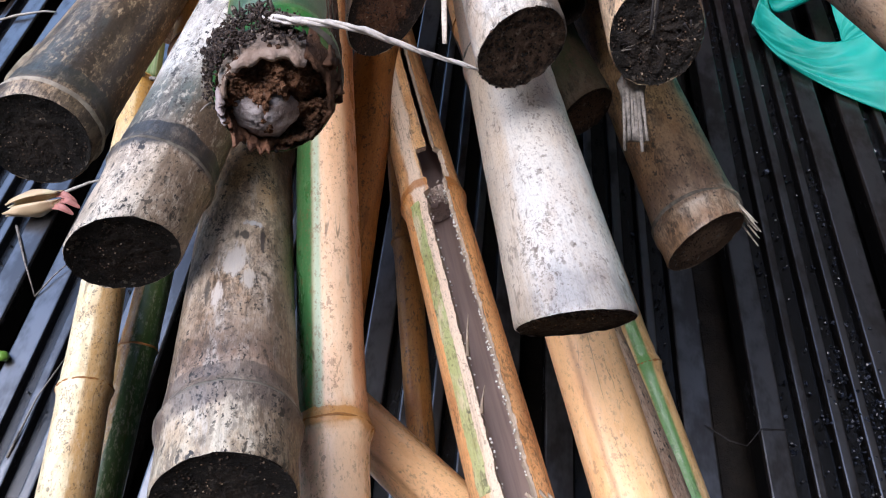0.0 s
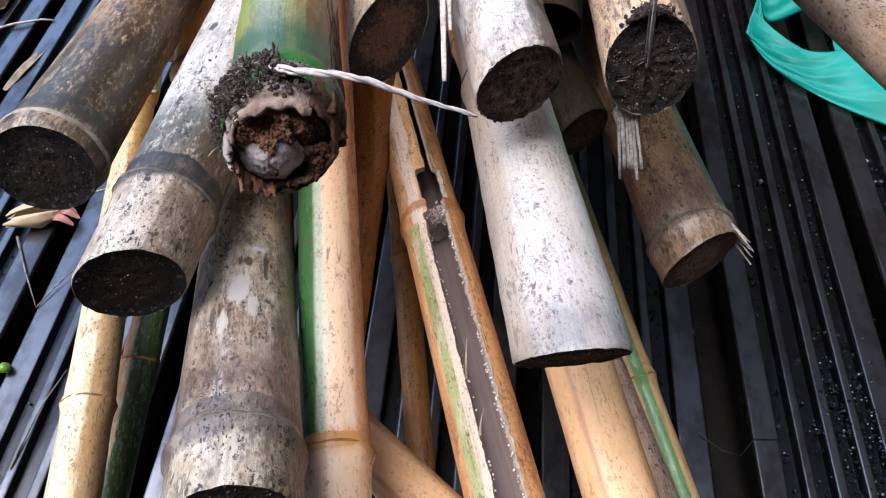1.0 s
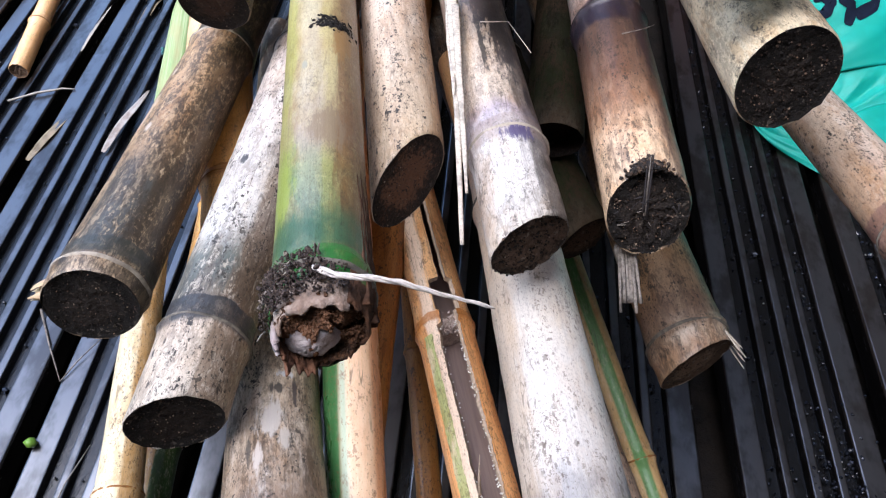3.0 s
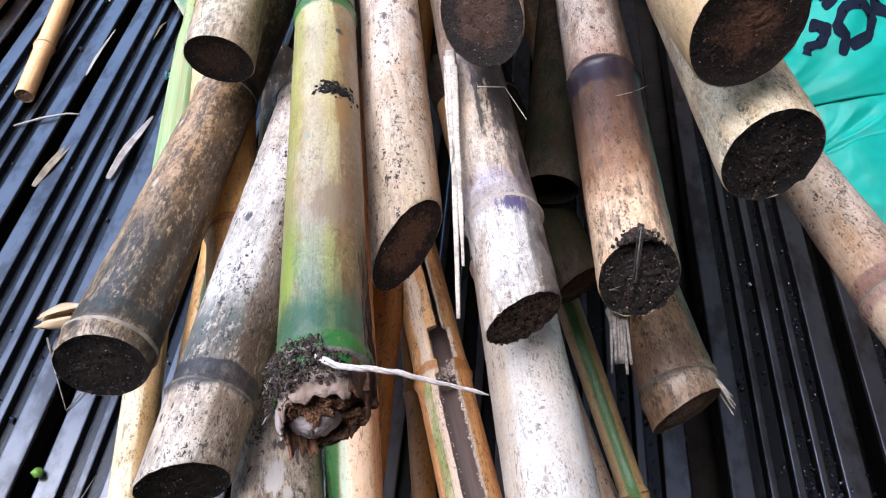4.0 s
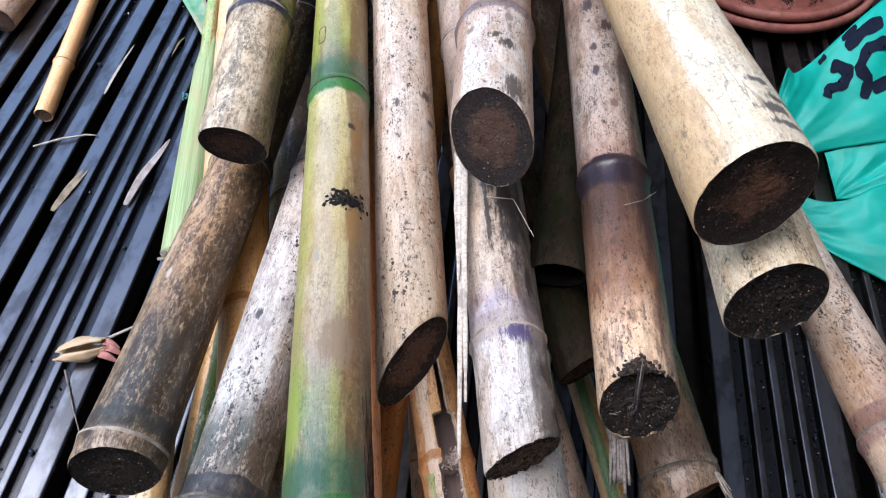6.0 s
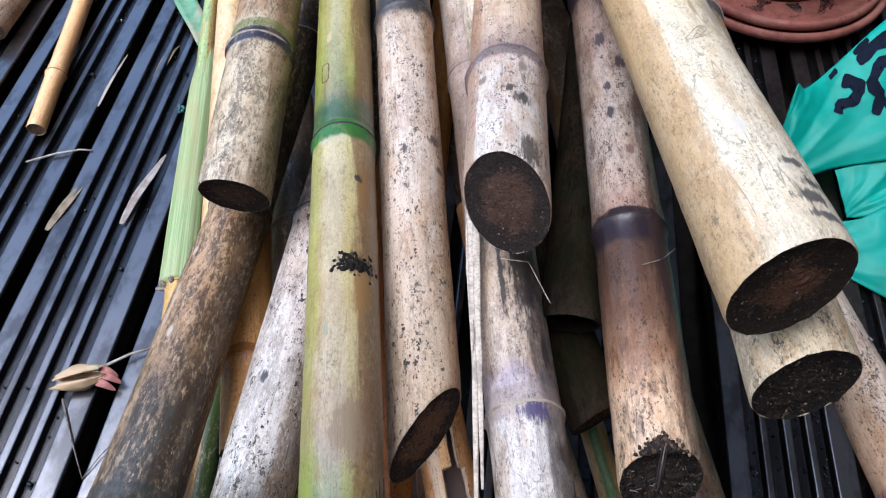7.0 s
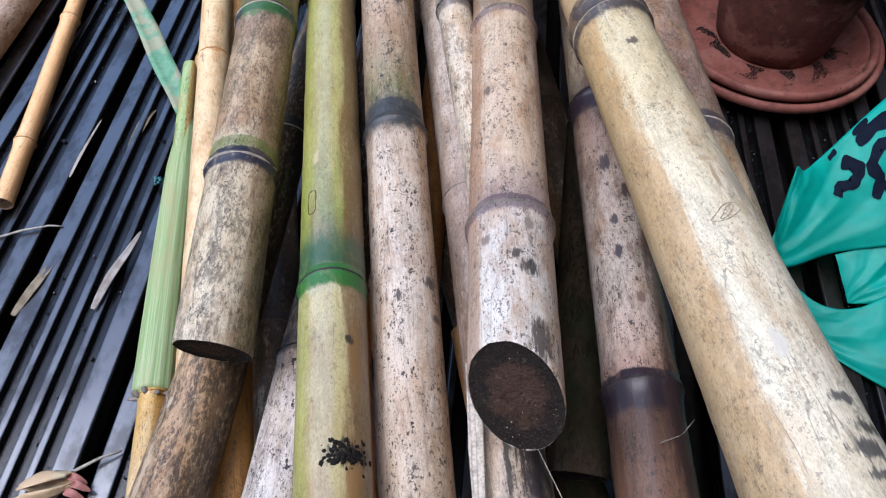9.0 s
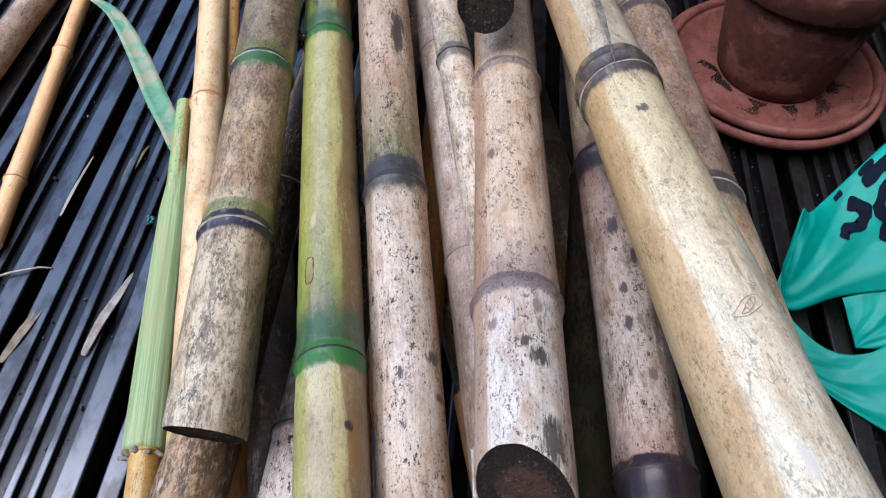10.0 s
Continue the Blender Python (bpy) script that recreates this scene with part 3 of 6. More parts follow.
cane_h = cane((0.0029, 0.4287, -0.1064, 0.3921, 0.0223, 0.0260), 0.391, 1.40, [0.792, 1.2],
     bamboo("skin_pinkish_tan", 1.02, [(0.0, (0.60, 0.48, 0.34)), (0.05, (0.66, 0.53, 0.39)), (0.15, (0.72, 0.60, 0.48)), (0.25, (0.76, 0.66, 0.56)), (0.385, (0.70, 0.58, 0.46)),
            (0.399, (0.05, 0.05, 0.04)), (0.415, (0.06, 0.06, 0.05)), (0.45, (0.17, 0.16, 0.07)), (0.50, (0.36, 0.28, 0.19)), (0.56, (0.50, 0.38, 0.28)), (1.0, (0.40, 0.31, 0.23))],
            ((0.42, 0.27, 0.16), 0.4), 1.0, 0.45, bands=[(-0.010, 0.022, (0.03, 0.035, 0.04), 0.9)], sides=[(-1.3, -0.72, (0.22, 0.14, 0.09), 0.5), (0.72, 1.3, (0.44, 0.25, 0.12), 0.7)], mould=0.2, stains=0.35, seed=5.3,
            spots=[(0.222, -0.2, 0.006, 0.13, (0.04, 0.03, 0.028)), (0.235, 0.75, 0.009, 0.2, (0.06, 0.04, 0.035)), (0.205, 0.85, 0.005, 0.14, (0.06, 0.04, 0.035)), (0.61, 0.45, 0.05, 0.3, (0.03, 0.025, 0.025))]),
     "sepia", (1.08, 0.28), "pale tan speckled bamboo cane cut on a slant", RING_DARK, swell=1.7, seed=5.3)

cane_p = cane((0.0617, 0.4599, -0.0444, 0.3710, 0.0215, 0.0240), 0.327, 1.40, [0.405, 0.735, 1.04, 1.2],
     bamboo("skin_white_charred", 1.1, [(0.0, (0.74, 0.68, 0.60)), (0.07, (0.78, 0.74, 0.70)), (0.095, (0.40, 0.34, 0.36)), (0.11, (0.62, 0.51, 0.40)), (0.18, (0.52, 0.42, 0.32)), (0.24, (0.28, 0.2, 0.15)), (0.33, (0.18, 0.13, 0.1)),
            (0.42, (0.42, 0.33, 0.27)), (0.55, (0.62, 0.53, 0.45)), (1.1, (0.62, 0.54, 0.44))],
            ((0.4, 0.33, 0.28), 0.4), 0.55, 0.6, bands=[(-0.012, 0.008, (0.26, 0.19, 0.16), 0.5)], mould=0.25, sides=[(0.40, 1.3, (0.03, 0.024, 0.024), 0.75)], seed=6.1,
            spots=[(0.070, 0.15, 0.009, 0.5, (0.06, 0.045, 0.12)), (0.185, 0.42, 0.075, 0.6, (0.018, 0.016, 0.02)), (0.225, 0.35, 0.05, 0.8, (0.02, 0.018, 0.02)), (0.115, 0.75, 0.022, 0.16, (0.02, 0.018, 0.02)), (0.045, 0.85, 0.010, 0.3, (0.02, 0.018, 0.018)),
                   (0.02, 0.9, 0.007, 0.2, (0.02, 0.018, 0.018)), (0.175, -0.2, 0.05, 0.10, (0.03, 0.025, 0.02)), (0.235, -0.1, 0.03, 0.5, (0.07, 0.05, 0.045))]),
     "brown", (0.40, -0.14), "bleached white bamboo cane with charred black patches", [RING_PALE, RING_GREY, RING_GREY, RING_GREY], seed=6.1, rough_end=0.0022)

cane_q = cane((0.0217, 0.5639, -0.0109, 0.4405, 0.0246, 0.0285), 0.508, 1.45, [0.64, 0.907, 1.2],
     bamboo("skin_white_pink", 0.95, [(0.0, (0.76, 0.70, 0.61)), (0.06, (0.80, 0.75, 0.68)), (0.11, (0.76, 0.69, 0.62)), (0.13, (0.52, 0.43, 0.37)), (0.14, (0.36, 0.28, 0.25)), (0.18, (0.68, 0.54, 0.41)), (0.3, (0.74, 0.58, 0.43)),
            (0.4, (0.58, 0.46, 0.34)), (0.43, (0.5, 0.4, 0.3)), (0.95, (0.62, 0.54, 0.44))],
            ((0.42, 0.28, 0.2), 0.4), 0.8, 0.45, bands=[(-0.010, 0.005, (0.085, 0.055, 0.08), 0.7)], sides=[(-1.3, -0.78, (0.38, 0.20, 0.11), 0.7), (0.8, 1.3, (0.36, 0.2, 0.12), 0.6)], mould=0.15, seed=7.9,
            spots=[(0.074, 0.30, 0.009, 0.24, (0.02, 0.018, 0.018)), (0.084, 0.02, 0.005, 0.14, (0.05, 0.04, 0.035)), (0.020, 0.5, 0.018, 0.26, (0.05, 0.04, 0.035)), (0.1, -0.65, 0.006, 0.12, (0.2, 0.15, 0.12)), (0.112, 0.35, 0.007, 0.14, (0.22, 0.17, 0.14)), (0.008, -0.7, 0.010, 0.25, (0.12, 0.09, 0.07)), (0.27, -0.6, 0.008, 0.1, (0.12, 0.08, 0.06))]),
     "umber", (-0.44, 0.58), "white speckled bamboo cane with a soiled slanting end", RING_GREY, swell=1.7, seed=7.9)

cane_n = cane((0.1215, 0.4193, 0.0784, 0.3959, 0.0248, 0.0260), 0.379, 1.35, [0.563, 0.843, 1.1],
     bamboo("skin_purple_brown", 0.98, [(0.0, (0.76, 0.58, 0.40)), (0.05, (0.68, 0.48, 0.32)), (0.075, (0.34, 0.2, 0.125)), (0.11, (0.14, 0.075, 0.048)), (0.15, (0.10, 0.055, 0.04)), (0.175, (0.06, 0.036, 0.034)), (0.19, (0.46, 0.32, 0.26)), (0.215, (0.60, 0.48, 0.40)),
            (0.26, (0.66, 0.57, 0.49)), (0.33, (0.60, 0.50, 0.42)), (0.42, (0.34, 0.24, 0.19)), (0.46, (0.1, 0.08, 0.07)), (0.5, (0.36, 0.3, 0.22)), (0.98, (0.3, 0.24, 0.18))],
            ((0.14, 0.08, 0.055), 0.6), 0.8, 0.4, bands=[(-0.024, 0.004, (0.022, 0.015, 0.026), 0.95)], sides=[(0.5, 1.3, (0.09, 0.055, 0.045), 0.65)], mould=0.25, pale=((0.30, 0.2, 0.14), 0.2), grain=0.12, rough=0.34, seed=8.3,
            spots=[(0.004, -0.3, 0.014, 0.5, (0.02, 0.016, 0.014)), (0.002, 0.5, 0.010, 0.4, (0.02, 0.016, 0.014)), (0.285, -0.35, 0.007, 0.16, (0.035, 0.025, 0.025)), (0.315, -0.3, 0.007, 0.16, (0.035, 0.025, 0.025)), (0.345, 0.2, 0.010, 0.22, (0.05, 0.03, 0.03)), (0.375, -0.4, 0.010, 0.2, (0.045, 0.03, 0.03)), (0.395, 0.35, 0.014, 0.25, (0.06, 0.04, 0.035)), (0.30, 0.55, 0.012, 0.18, (0.14, 0.08, 0.065)), (0.245, 0.1, 0.006, 0.2, (0.2, 0.12, 0.1)), (0.43, 0.0, 0.018, 0.4, (0.04, 0.03, 0.03)), (0.23, 0.6, 0.004, 0.1, (0.04, 0.03, 0.03)), (0.15, 0.55, 0.05, 0.3, (0.05, 0.03, 0.03))]),
     "black", (0.05, 0.45), "brown and purple bamboo cane with a torn black end", RING_DARK, swell=1.7, seed=8.3, rough_end=0.0030)

cane_r1 = cane((0.1808, 0.5904, 0.0708, 0.4986, 0.0345, 0.0291), 0.428, 1.40, [0.819, 0.834, 1.2],
     bamboo("skin_pale_yellow", 1.02, [(0.0, (0.82, 0.73, 0.55)), (0.06, (0.86, 0.79, 0.62)), (0.16, (0.85, 0.77, 0.59)), (0.3, (0.76, 0.65, 0.43)), (0.385, (0.62, 0.53, 0.34)), (0.408, (0.22, 0.18, 0.15)), (0.428, (0.62, 0.55, 0.42)), (1.0, (0.6, 0.54, 0.4))],
            ((0.40, 0.27, 0.13), 0.3), 0.4, 0.3, bands=[(-0.011, 0.010, (0.03, 0.026, 0.032), 0.9)], sides=[(-1.3, -0.66, (0.46, 0.27, 0.10), 0.7), (0.85, 1.3, (0.42, 0.3, 0.16), 0.5)], mould=0.15, seed=9.1, rough=0.42, ragged=0.9, stains=0.3, cracks=0.45, grain=0.08, pale=((0.86, 0.78, 0.60), 0.2),
            spots=[(0.030, 0.35, 0.006, 0.35, (0.06, 0.06, 0.06)), (0.041, 0.5, 0.005, 0.3, (0.05, 0.05, 0.05)), (0.018, 0.45, 0.004, 0.4, (0.08, 0.08, 0.08)), (0.054, 0.3, 0.004, 0.24, (0.07, 0.07, 0.07)), (0.085, -0.2, 0.012, 0.14, (0.58, 0.54, 0.46)),
                   (0.345, -0.15, 0.006, 0.16, (0.08, 0.06, 0.05)), (0.20, 0.15, 0.016, 0.05, (0.36, 0.26, 0.15)), (0.215, 0.12, 0.003, 0.22, (0.42, 0.31, 0.18)), (0.2, 0.5, 0.02, 0.2, (0.42, 0.36, 0.26))]),
     "sepia", (0.20, 0.05), "thick pale yellow bamboo cane with scratches and a dark sawn end", [RING_PALE, RING_PALE, RING_GREY], swell=1.7, seed=9.1, rough_end=0.0010)

cane_r2 = cane((0.1833, 0.5235, 0.1477, 0.4105, 0.0293, 0.0305), 0.415, 1.35, [0.787, 1.1],
     bamboo("skin_cream_streaked", 0.98, [(0.0, (0.78, 0.67, 0.48)), (0.1, (0.74, 0.62, 0.43)), (0.3, (0.6, 0.48, 0.33)), (0.38, (0.30, 0.24, 0.18)), (0.43, (0.30, 0.2, 0.16)), (0.6, (0.36, 0.26, 0.2)), (0.98, (0.4, 0.3, 0.22))],
            ((0.42, 0.24, 0.09), 0.45), 0.7, 0.35, bands=[(-0.02, 0.008, (0.04, 0.035, 0.05), 0.85)], mould=0.35, seed=10.3),
     "black", (0.22, 0.05), "cream bamboo cane with brown streaks and a soiled end", RING_PALE, seed=10.3, rough_end=0.0018)

cane_r3 = cane((0.2796, 0.4544, 0.2100, 0.2973, 0.0211, 0.0190), 0.333, 1.3, [0.379, 0.72, 1.0],
     bamboo("skin_speckled_white", 0.98, [(0.0, (0.6, 0.5, 0.4)), (0.035, (0.55, 0.42, 0.33)), (0.05, (0.30, 0.17, 0.13)), (0.08, (0.5, 0.36, 0.27)), (0.14, (0.78, 0.67, 0.55)), (0.3, (0.78, 0.68, 0.55)), (0.98, (0.55, 0.45, 0.33))],
            ((0.36, 0.2, 0.11), 0.5), 0.95, 0.4, bands=[(-0.010, 0.012, (0.16, 0.08, 0.07), 0.7)], sides=[(-1.3, -0.5, (0.4, 0.25, 0.13), 0.5)], mould=0.2, seed=11.7),
     "brown", (0.3, 0.0), "white bamboo cane with dark specks and a torn sheath", RING_GREY, seed=11.7)

cane_w = cane((0.0652, 0.4100, -0.0211, 0.2385, 0.0238, 0.0296), 0.204, 1.1, [0.438, 0.780],
     bamboo("skin_bleached_white", 0.95, [(0.0, (0.36, 0.34, 0.32)), (0.010, (0.66, 0.62, 0.57)), (0.03, (0.73, 0.685, 0.62)), (0.14, (0.73, 0.68, 0.605)), (0.20, (0.68, 0.585, 0.48)), (0.27, (0.55, 0.42, 0.35)), (0.4, (0.5, 0.4, 0.3)), (0.95, (0.5, 0.4, 0.3))],
            ((0.58, 0.48, 0.39), 0.3), 0.62, 0.3, stains=0.25, sides=[(-1.3, -0.72, (0.5, 0.38, 0.26), 0.5)], mould=0.0, seed=12.1, rough=0.42, grain=0.1, speck_colour=(0.10, 0.07, 0.05)),
     "black", (0.05, -0.75), "thick bleached white bamboo cane with fine specks", RING_GREY, seed=12.1, rough_end=0.0009)

# last two stops drop towards black to imitate shade under the pile
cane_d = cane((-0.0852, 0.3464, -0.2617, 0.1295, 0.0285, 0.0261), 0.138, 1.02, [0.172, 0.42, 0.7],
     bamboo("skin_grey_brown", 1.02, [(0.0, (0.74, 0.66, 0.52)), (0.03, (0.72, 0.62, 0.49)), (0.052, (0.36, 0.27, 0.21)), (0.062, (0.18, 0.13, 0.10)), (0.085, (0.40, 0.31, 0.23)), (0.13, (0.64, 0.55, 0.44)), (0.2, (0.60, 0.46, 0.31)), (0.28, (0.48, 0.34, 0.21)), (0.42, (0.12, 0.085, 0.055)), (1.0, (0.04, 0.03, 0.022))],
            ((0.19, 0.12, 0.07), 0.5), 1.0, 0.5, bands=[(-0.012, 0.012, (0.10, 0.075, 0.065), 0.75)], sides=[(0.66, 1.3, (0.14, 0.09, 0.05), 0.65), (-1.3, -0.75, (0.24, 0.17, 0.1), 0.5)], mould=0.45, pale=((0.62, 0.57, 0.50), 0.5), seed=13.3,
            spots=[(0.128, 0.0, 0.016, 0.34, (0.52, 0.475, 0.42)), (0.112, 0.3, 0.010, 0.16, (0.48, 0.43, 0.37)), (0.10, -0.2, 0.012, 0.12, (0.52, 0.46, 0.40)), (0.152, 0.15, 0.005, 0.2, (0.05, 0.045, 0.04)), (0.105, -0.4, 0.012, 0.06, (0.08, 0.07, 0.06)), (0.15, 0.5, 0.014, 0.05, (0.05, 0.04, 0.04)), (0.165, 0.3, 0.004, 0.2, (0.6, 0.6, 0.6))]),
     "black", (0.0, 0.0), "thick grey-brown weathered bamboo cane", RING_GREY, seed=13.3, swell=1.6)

# fresh golden canes below
cane_e = cane((-0.0453, 0.3053, -0.1609, 0.3348, 0.0179, 0.0210), 0.05, 0.84, [0.198],
     bamboo("skin_peach_green_stripe", 1.18, [(0.0, (0.90, 0.58, 0.32)), (0.14, (0.88, 0.54, 0.27)), (0.148, (0.62, 0.30, 0.09)), (0.16, (0.84, 0.62, 0.42)), (0.3, (0.84, 0.55, 0.34)), (0.45, (0.80, 0.44, 0.21)), (1.18, (0.5, 0.26, 0.1))],
            ((0.74, 0.42, 0.22), 0.3), 0.5, 0.08, stains=0.12, grain=0.06, pale=((0.88, 0.64, 0.44), 0.3), sides=[(-0.35, -0.1, (0.30, 0.46, 0.34), 0.75), (-1.3, -0.35, (0.02, 0.13, 0.035), 0.97), (0.72, 1.3, (0.62, 0.24, 0.09), 0.7)], seed=14.9, rough=0.3, spec=0.5, ragged=0.15,
            bands=[(-0.2, -0.004, (0.89, 0.60, 0.36), 1.0), (-0.005, 0.004, (0.55, 0.25, 0.06), 0.8)], speck_colour=(0.2, 0.08, 0.04)),
     "tan", (0, 0), "glossy peach bamboo cane with bright green stripes", RING_RUST, seed=14.9, swell=2.2, name="golden_bamboo_cane")

cane_y1 = cane((-0.2564, 0.1496, -0.3952, 0.1308, 0.0189, 0.0140), 0.02, 1.16, [0.28, 0.636],
     bamboo("skin_pale_gold", 1.17, [(0.0, (0.80, 0.64, 0.38)), (0.25, (0.84, 0.71, 0.47)), (0.45, (0.82, 0.70, 0.48)), (0.6, (0.62, 0.40, 0.13)), (0.628, (0.58, 0.36, 0.10)), (0.632, (0.30, 0.40, 0.13)), (0.7, (0.36, 0.50, 0.20)), (1.17, (0.34, 0.48, 0.2))],
            ((0.50, 0.33, 0.14), 0.45), 0.6, 0.2, sides=[(0.38, 1.3, (0.42, 0.21, 0.05), 0.75)], seed=15.7, rough=0.34, spec=0.5),
     "tan", (0, 0), "pale golden bamboo cane with a green sheathed shoot", RING_RUST, seed=15.7, swell=1.4, name="golden_bamboo_cane")

gold = bamboo("skin_orange_gold", 1.2, [(0.0, (0.76, 0.38, 0.12)), (0.4, (0.78, 0.42, 0.15)), (0.8, (0.78, 0.46, 0.19)), (1.2, (0.72, 0.45, 0.18))], ((0.5, 0.24, 0.08), 0.45), 0.5, 0.15,
              bands=[(-0.006, 0.005, (0.36, 0.13, 0.03), 0.85)], sides=[(0.6, 1.3, (0.5, 0.22, 0.06), 0.5)], seed=16.3, stains=0.2, grain=0.06, pale=((0.84, 0.50, 0.22), 0.3), rough=0.34, spec=0.5, speck_colour=(0.2, 0.09, 0.04))
peach = bamboo("skin_peach_gold", 1.2, [(0.0, (0.91, 0.57, 0.29)), (0.4, (0.90, 0.54, 0.26)), (1.2, (0.74, 0.42, 0.18))], ((0.80, 0.44, 0.20), 0.4), 0.35, 0.08, stains=0.12, grain=0.1,
               sides=[(0.72, 1.3, (0.62, 0.30, 0.11), 0.6), (-0.62, -0.52, (0.30, 0.10, 0.03), 0.55)], seed=17.9, pale=((0.92, 0.66, 0.42), 0.3), rough=0.32, spec=0.5, ragged=0.2, speck_colour=(0.16, 0.07, 0.05))
lime = bamboo("skin_gold_green_stripe", 1.2, [(0.0, (0.74, 0.50, 0.24)), (0.6, (0.70, 0.46, 0.2)), (1.2, (0.6, 0.42, 0.18))], ((0.55, 0.32, 0.12), 0.35), 0.3, 0.12,
              bands=[(-0.32, -0.008, (0.12, 0.33, 0.10), 0.0)], sides=[(-0.55, 0.25, (0.10, 0.30, 0.09), 0.92)], seed=18.3, rough=0.32, spec=0.5, ragged=0.15)
# dark amber carries the pile's shade in its colour, deepest far back
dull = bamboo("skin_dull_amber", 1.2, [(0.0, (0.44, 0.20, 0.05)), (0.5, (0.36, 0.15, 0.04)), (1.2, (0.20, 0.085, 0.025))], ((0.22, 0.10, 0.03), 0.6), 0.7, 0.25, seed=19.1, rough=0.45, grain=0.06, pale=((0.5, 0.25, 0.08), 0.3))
# mossy skin, then darkened almost to black for shade in deep gaps
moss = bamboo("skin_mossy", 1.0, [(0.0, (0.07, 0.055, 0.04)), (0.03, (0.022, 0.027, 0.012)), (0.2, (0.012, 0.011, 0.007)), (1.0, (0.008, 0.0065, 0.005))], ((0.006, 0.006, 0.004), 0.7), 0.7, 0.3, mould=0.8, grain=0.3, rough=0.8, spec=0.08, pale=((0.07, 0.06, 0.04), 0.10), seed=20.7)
# from 0.62 m on the fawn is darkened as if shaded by the pile
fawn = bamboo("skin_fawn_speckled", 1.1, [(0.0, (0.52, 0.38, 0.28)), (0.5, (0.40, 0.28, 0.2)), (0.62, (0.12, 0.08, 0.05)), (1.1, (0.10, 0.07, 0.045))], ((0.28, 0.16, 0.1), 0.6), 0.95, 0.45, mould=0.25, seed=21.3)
# stops beyond 0.3 m fade to near black, painting in the pile's shade
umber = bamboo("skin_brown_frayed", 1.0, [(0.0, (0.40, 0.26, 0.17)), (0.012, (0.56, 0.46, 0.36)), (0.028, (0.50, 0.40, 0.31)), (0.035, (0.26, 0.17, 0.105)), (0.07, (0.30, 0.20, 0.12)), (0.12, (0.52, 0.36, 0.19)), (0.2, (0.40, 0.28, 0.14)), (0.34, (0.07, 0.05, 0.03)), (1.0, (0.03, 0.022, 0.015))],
              ((0.13, 0.08, 0.05), 0.6), 0.9, 0.5, bands=[(-0.004, 0.03, (0.17, 0.11, 0.075), 0.6)], sides=[(-1.3, -0.6, (0.25, 0.14, 0.06), 0.55)], mould=0.5, pale=((0.50, 0.38, 0.25), 0.45), seed=22.9)
ivory = bamboo("skin_ivory_thin", 1.1, [(0.0, (0.72, 0.60, 0.45)), (0.3, (0.76, 0.66, 0.52)), (1.1, (0.66, 0.58, 0.46))], ((0.4, 0.27, 0.18), 0.5), 0.8, 0.4, bands=[(-0.016, 0.006, (0.055, 0.05, 0.055), 0.8), (0.006, 0.03, (0.28, 0.27, 0.14), 0.5)], mould=0.4, seed=23.3)

cane((-0.1175, 0.3203, -0.2812, 0.2958, 0.0205, 0.0206), 0.40, 0.84, [0.475, 0.80], gold, "tan", label="orange-gold bamboo cane wedged between darker canes", ring=RING_RUST, name="golden_bamboo_cane", swell=1.4, seed=24.1)
cane((-0.2624, 0.0832, -0.3168, 0.1219, 0.0150, 0.0150), 0.0, 1.0, [0.346, 0.62], bamboo("skin_gold_dark_green", 1.0, [(0.0, (0.36, 0.22, 0.07)), (0.33, (0.34, 0.2, 0.06)), (0.35, (0.42, 0.22, 0.06)), (0.37, (0.55, 0.32, 0.11)), (1.0, (0.6, 0.36, 0.13))], ((0.3, 0.14, 0.04), 0.4), 0.5, 0.15,
     bands=[(-0.4, -0.01, (0.03, 0.09, 0.02), 0.0)], sides=[(0.0, 1.3, (0.012, 0.055, 0.01), 0.95)], seed=25.0, rough=0.35), "tan", label="slim golden bamboo cane with a dark green flank", ring=RING_RUST, name="golden_bamboo_cane", seed=25.0)
cane((0.1032, 0.2784, -0.0602, 0.2967, 0.0195, 0.0210), 0.03, 0.66, [0.55], peach, "tan", label="smooth peach-gold bamboo cane with a rusty crack line", ring=RING_RUST, name="golden_bamboo_cane", seed=26.2)
cane((0.2266, 0.0277, 0.0125, 0.1799, 0.0120, 0.0143), 0.10, 1.05, [0.374, 0.66], lime, "tan", label="thin golden bamboo cane with a green stripe", ring=RING_RUST, name="golden_bamboo_cane", swell=1.6, seed=27.3)
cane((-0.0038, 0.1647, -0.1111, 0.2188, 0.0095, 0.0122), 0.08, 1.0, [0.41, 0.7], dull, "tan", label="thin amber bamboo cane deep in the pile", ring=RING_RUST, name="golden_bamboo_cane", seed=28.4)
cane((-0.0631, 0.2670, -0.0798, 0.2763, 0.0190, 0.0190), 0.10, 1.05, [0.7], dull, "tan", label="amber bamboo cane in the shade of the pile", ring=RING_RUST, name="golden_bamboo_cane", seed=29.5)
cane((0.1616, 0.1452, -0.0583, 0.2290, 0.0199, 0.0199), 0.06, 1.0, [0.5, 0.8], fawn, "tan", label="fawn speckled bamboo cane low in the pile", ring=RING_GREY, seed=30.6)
cane((-0.1595, 0.2930, -0.3140, 0.2620, 0.0180, 0.0187), 0.55, 1.45, [1.030, 1.3], bamboo("skin_butter_gold", 0.9, [(0.0, (0.74, 0.52, 0.27)), (0.3, (0.78, 0.58, 0.34)), (0.9, (0.76, 0.55, 0.29))], ((0.6, 0.36, 0.15), 0.35), 0.3, 0.12, bands=[(-0.005, 0.004, (0.5, 0.22, 0.05), 0.8)], seed=31.1, rough=0.34), "tan",
     label="smooth butter-yellow bamboo cane", ring=RING_RUST, name="golden_bamboo_cane", swell=2.0, seed=31.7)
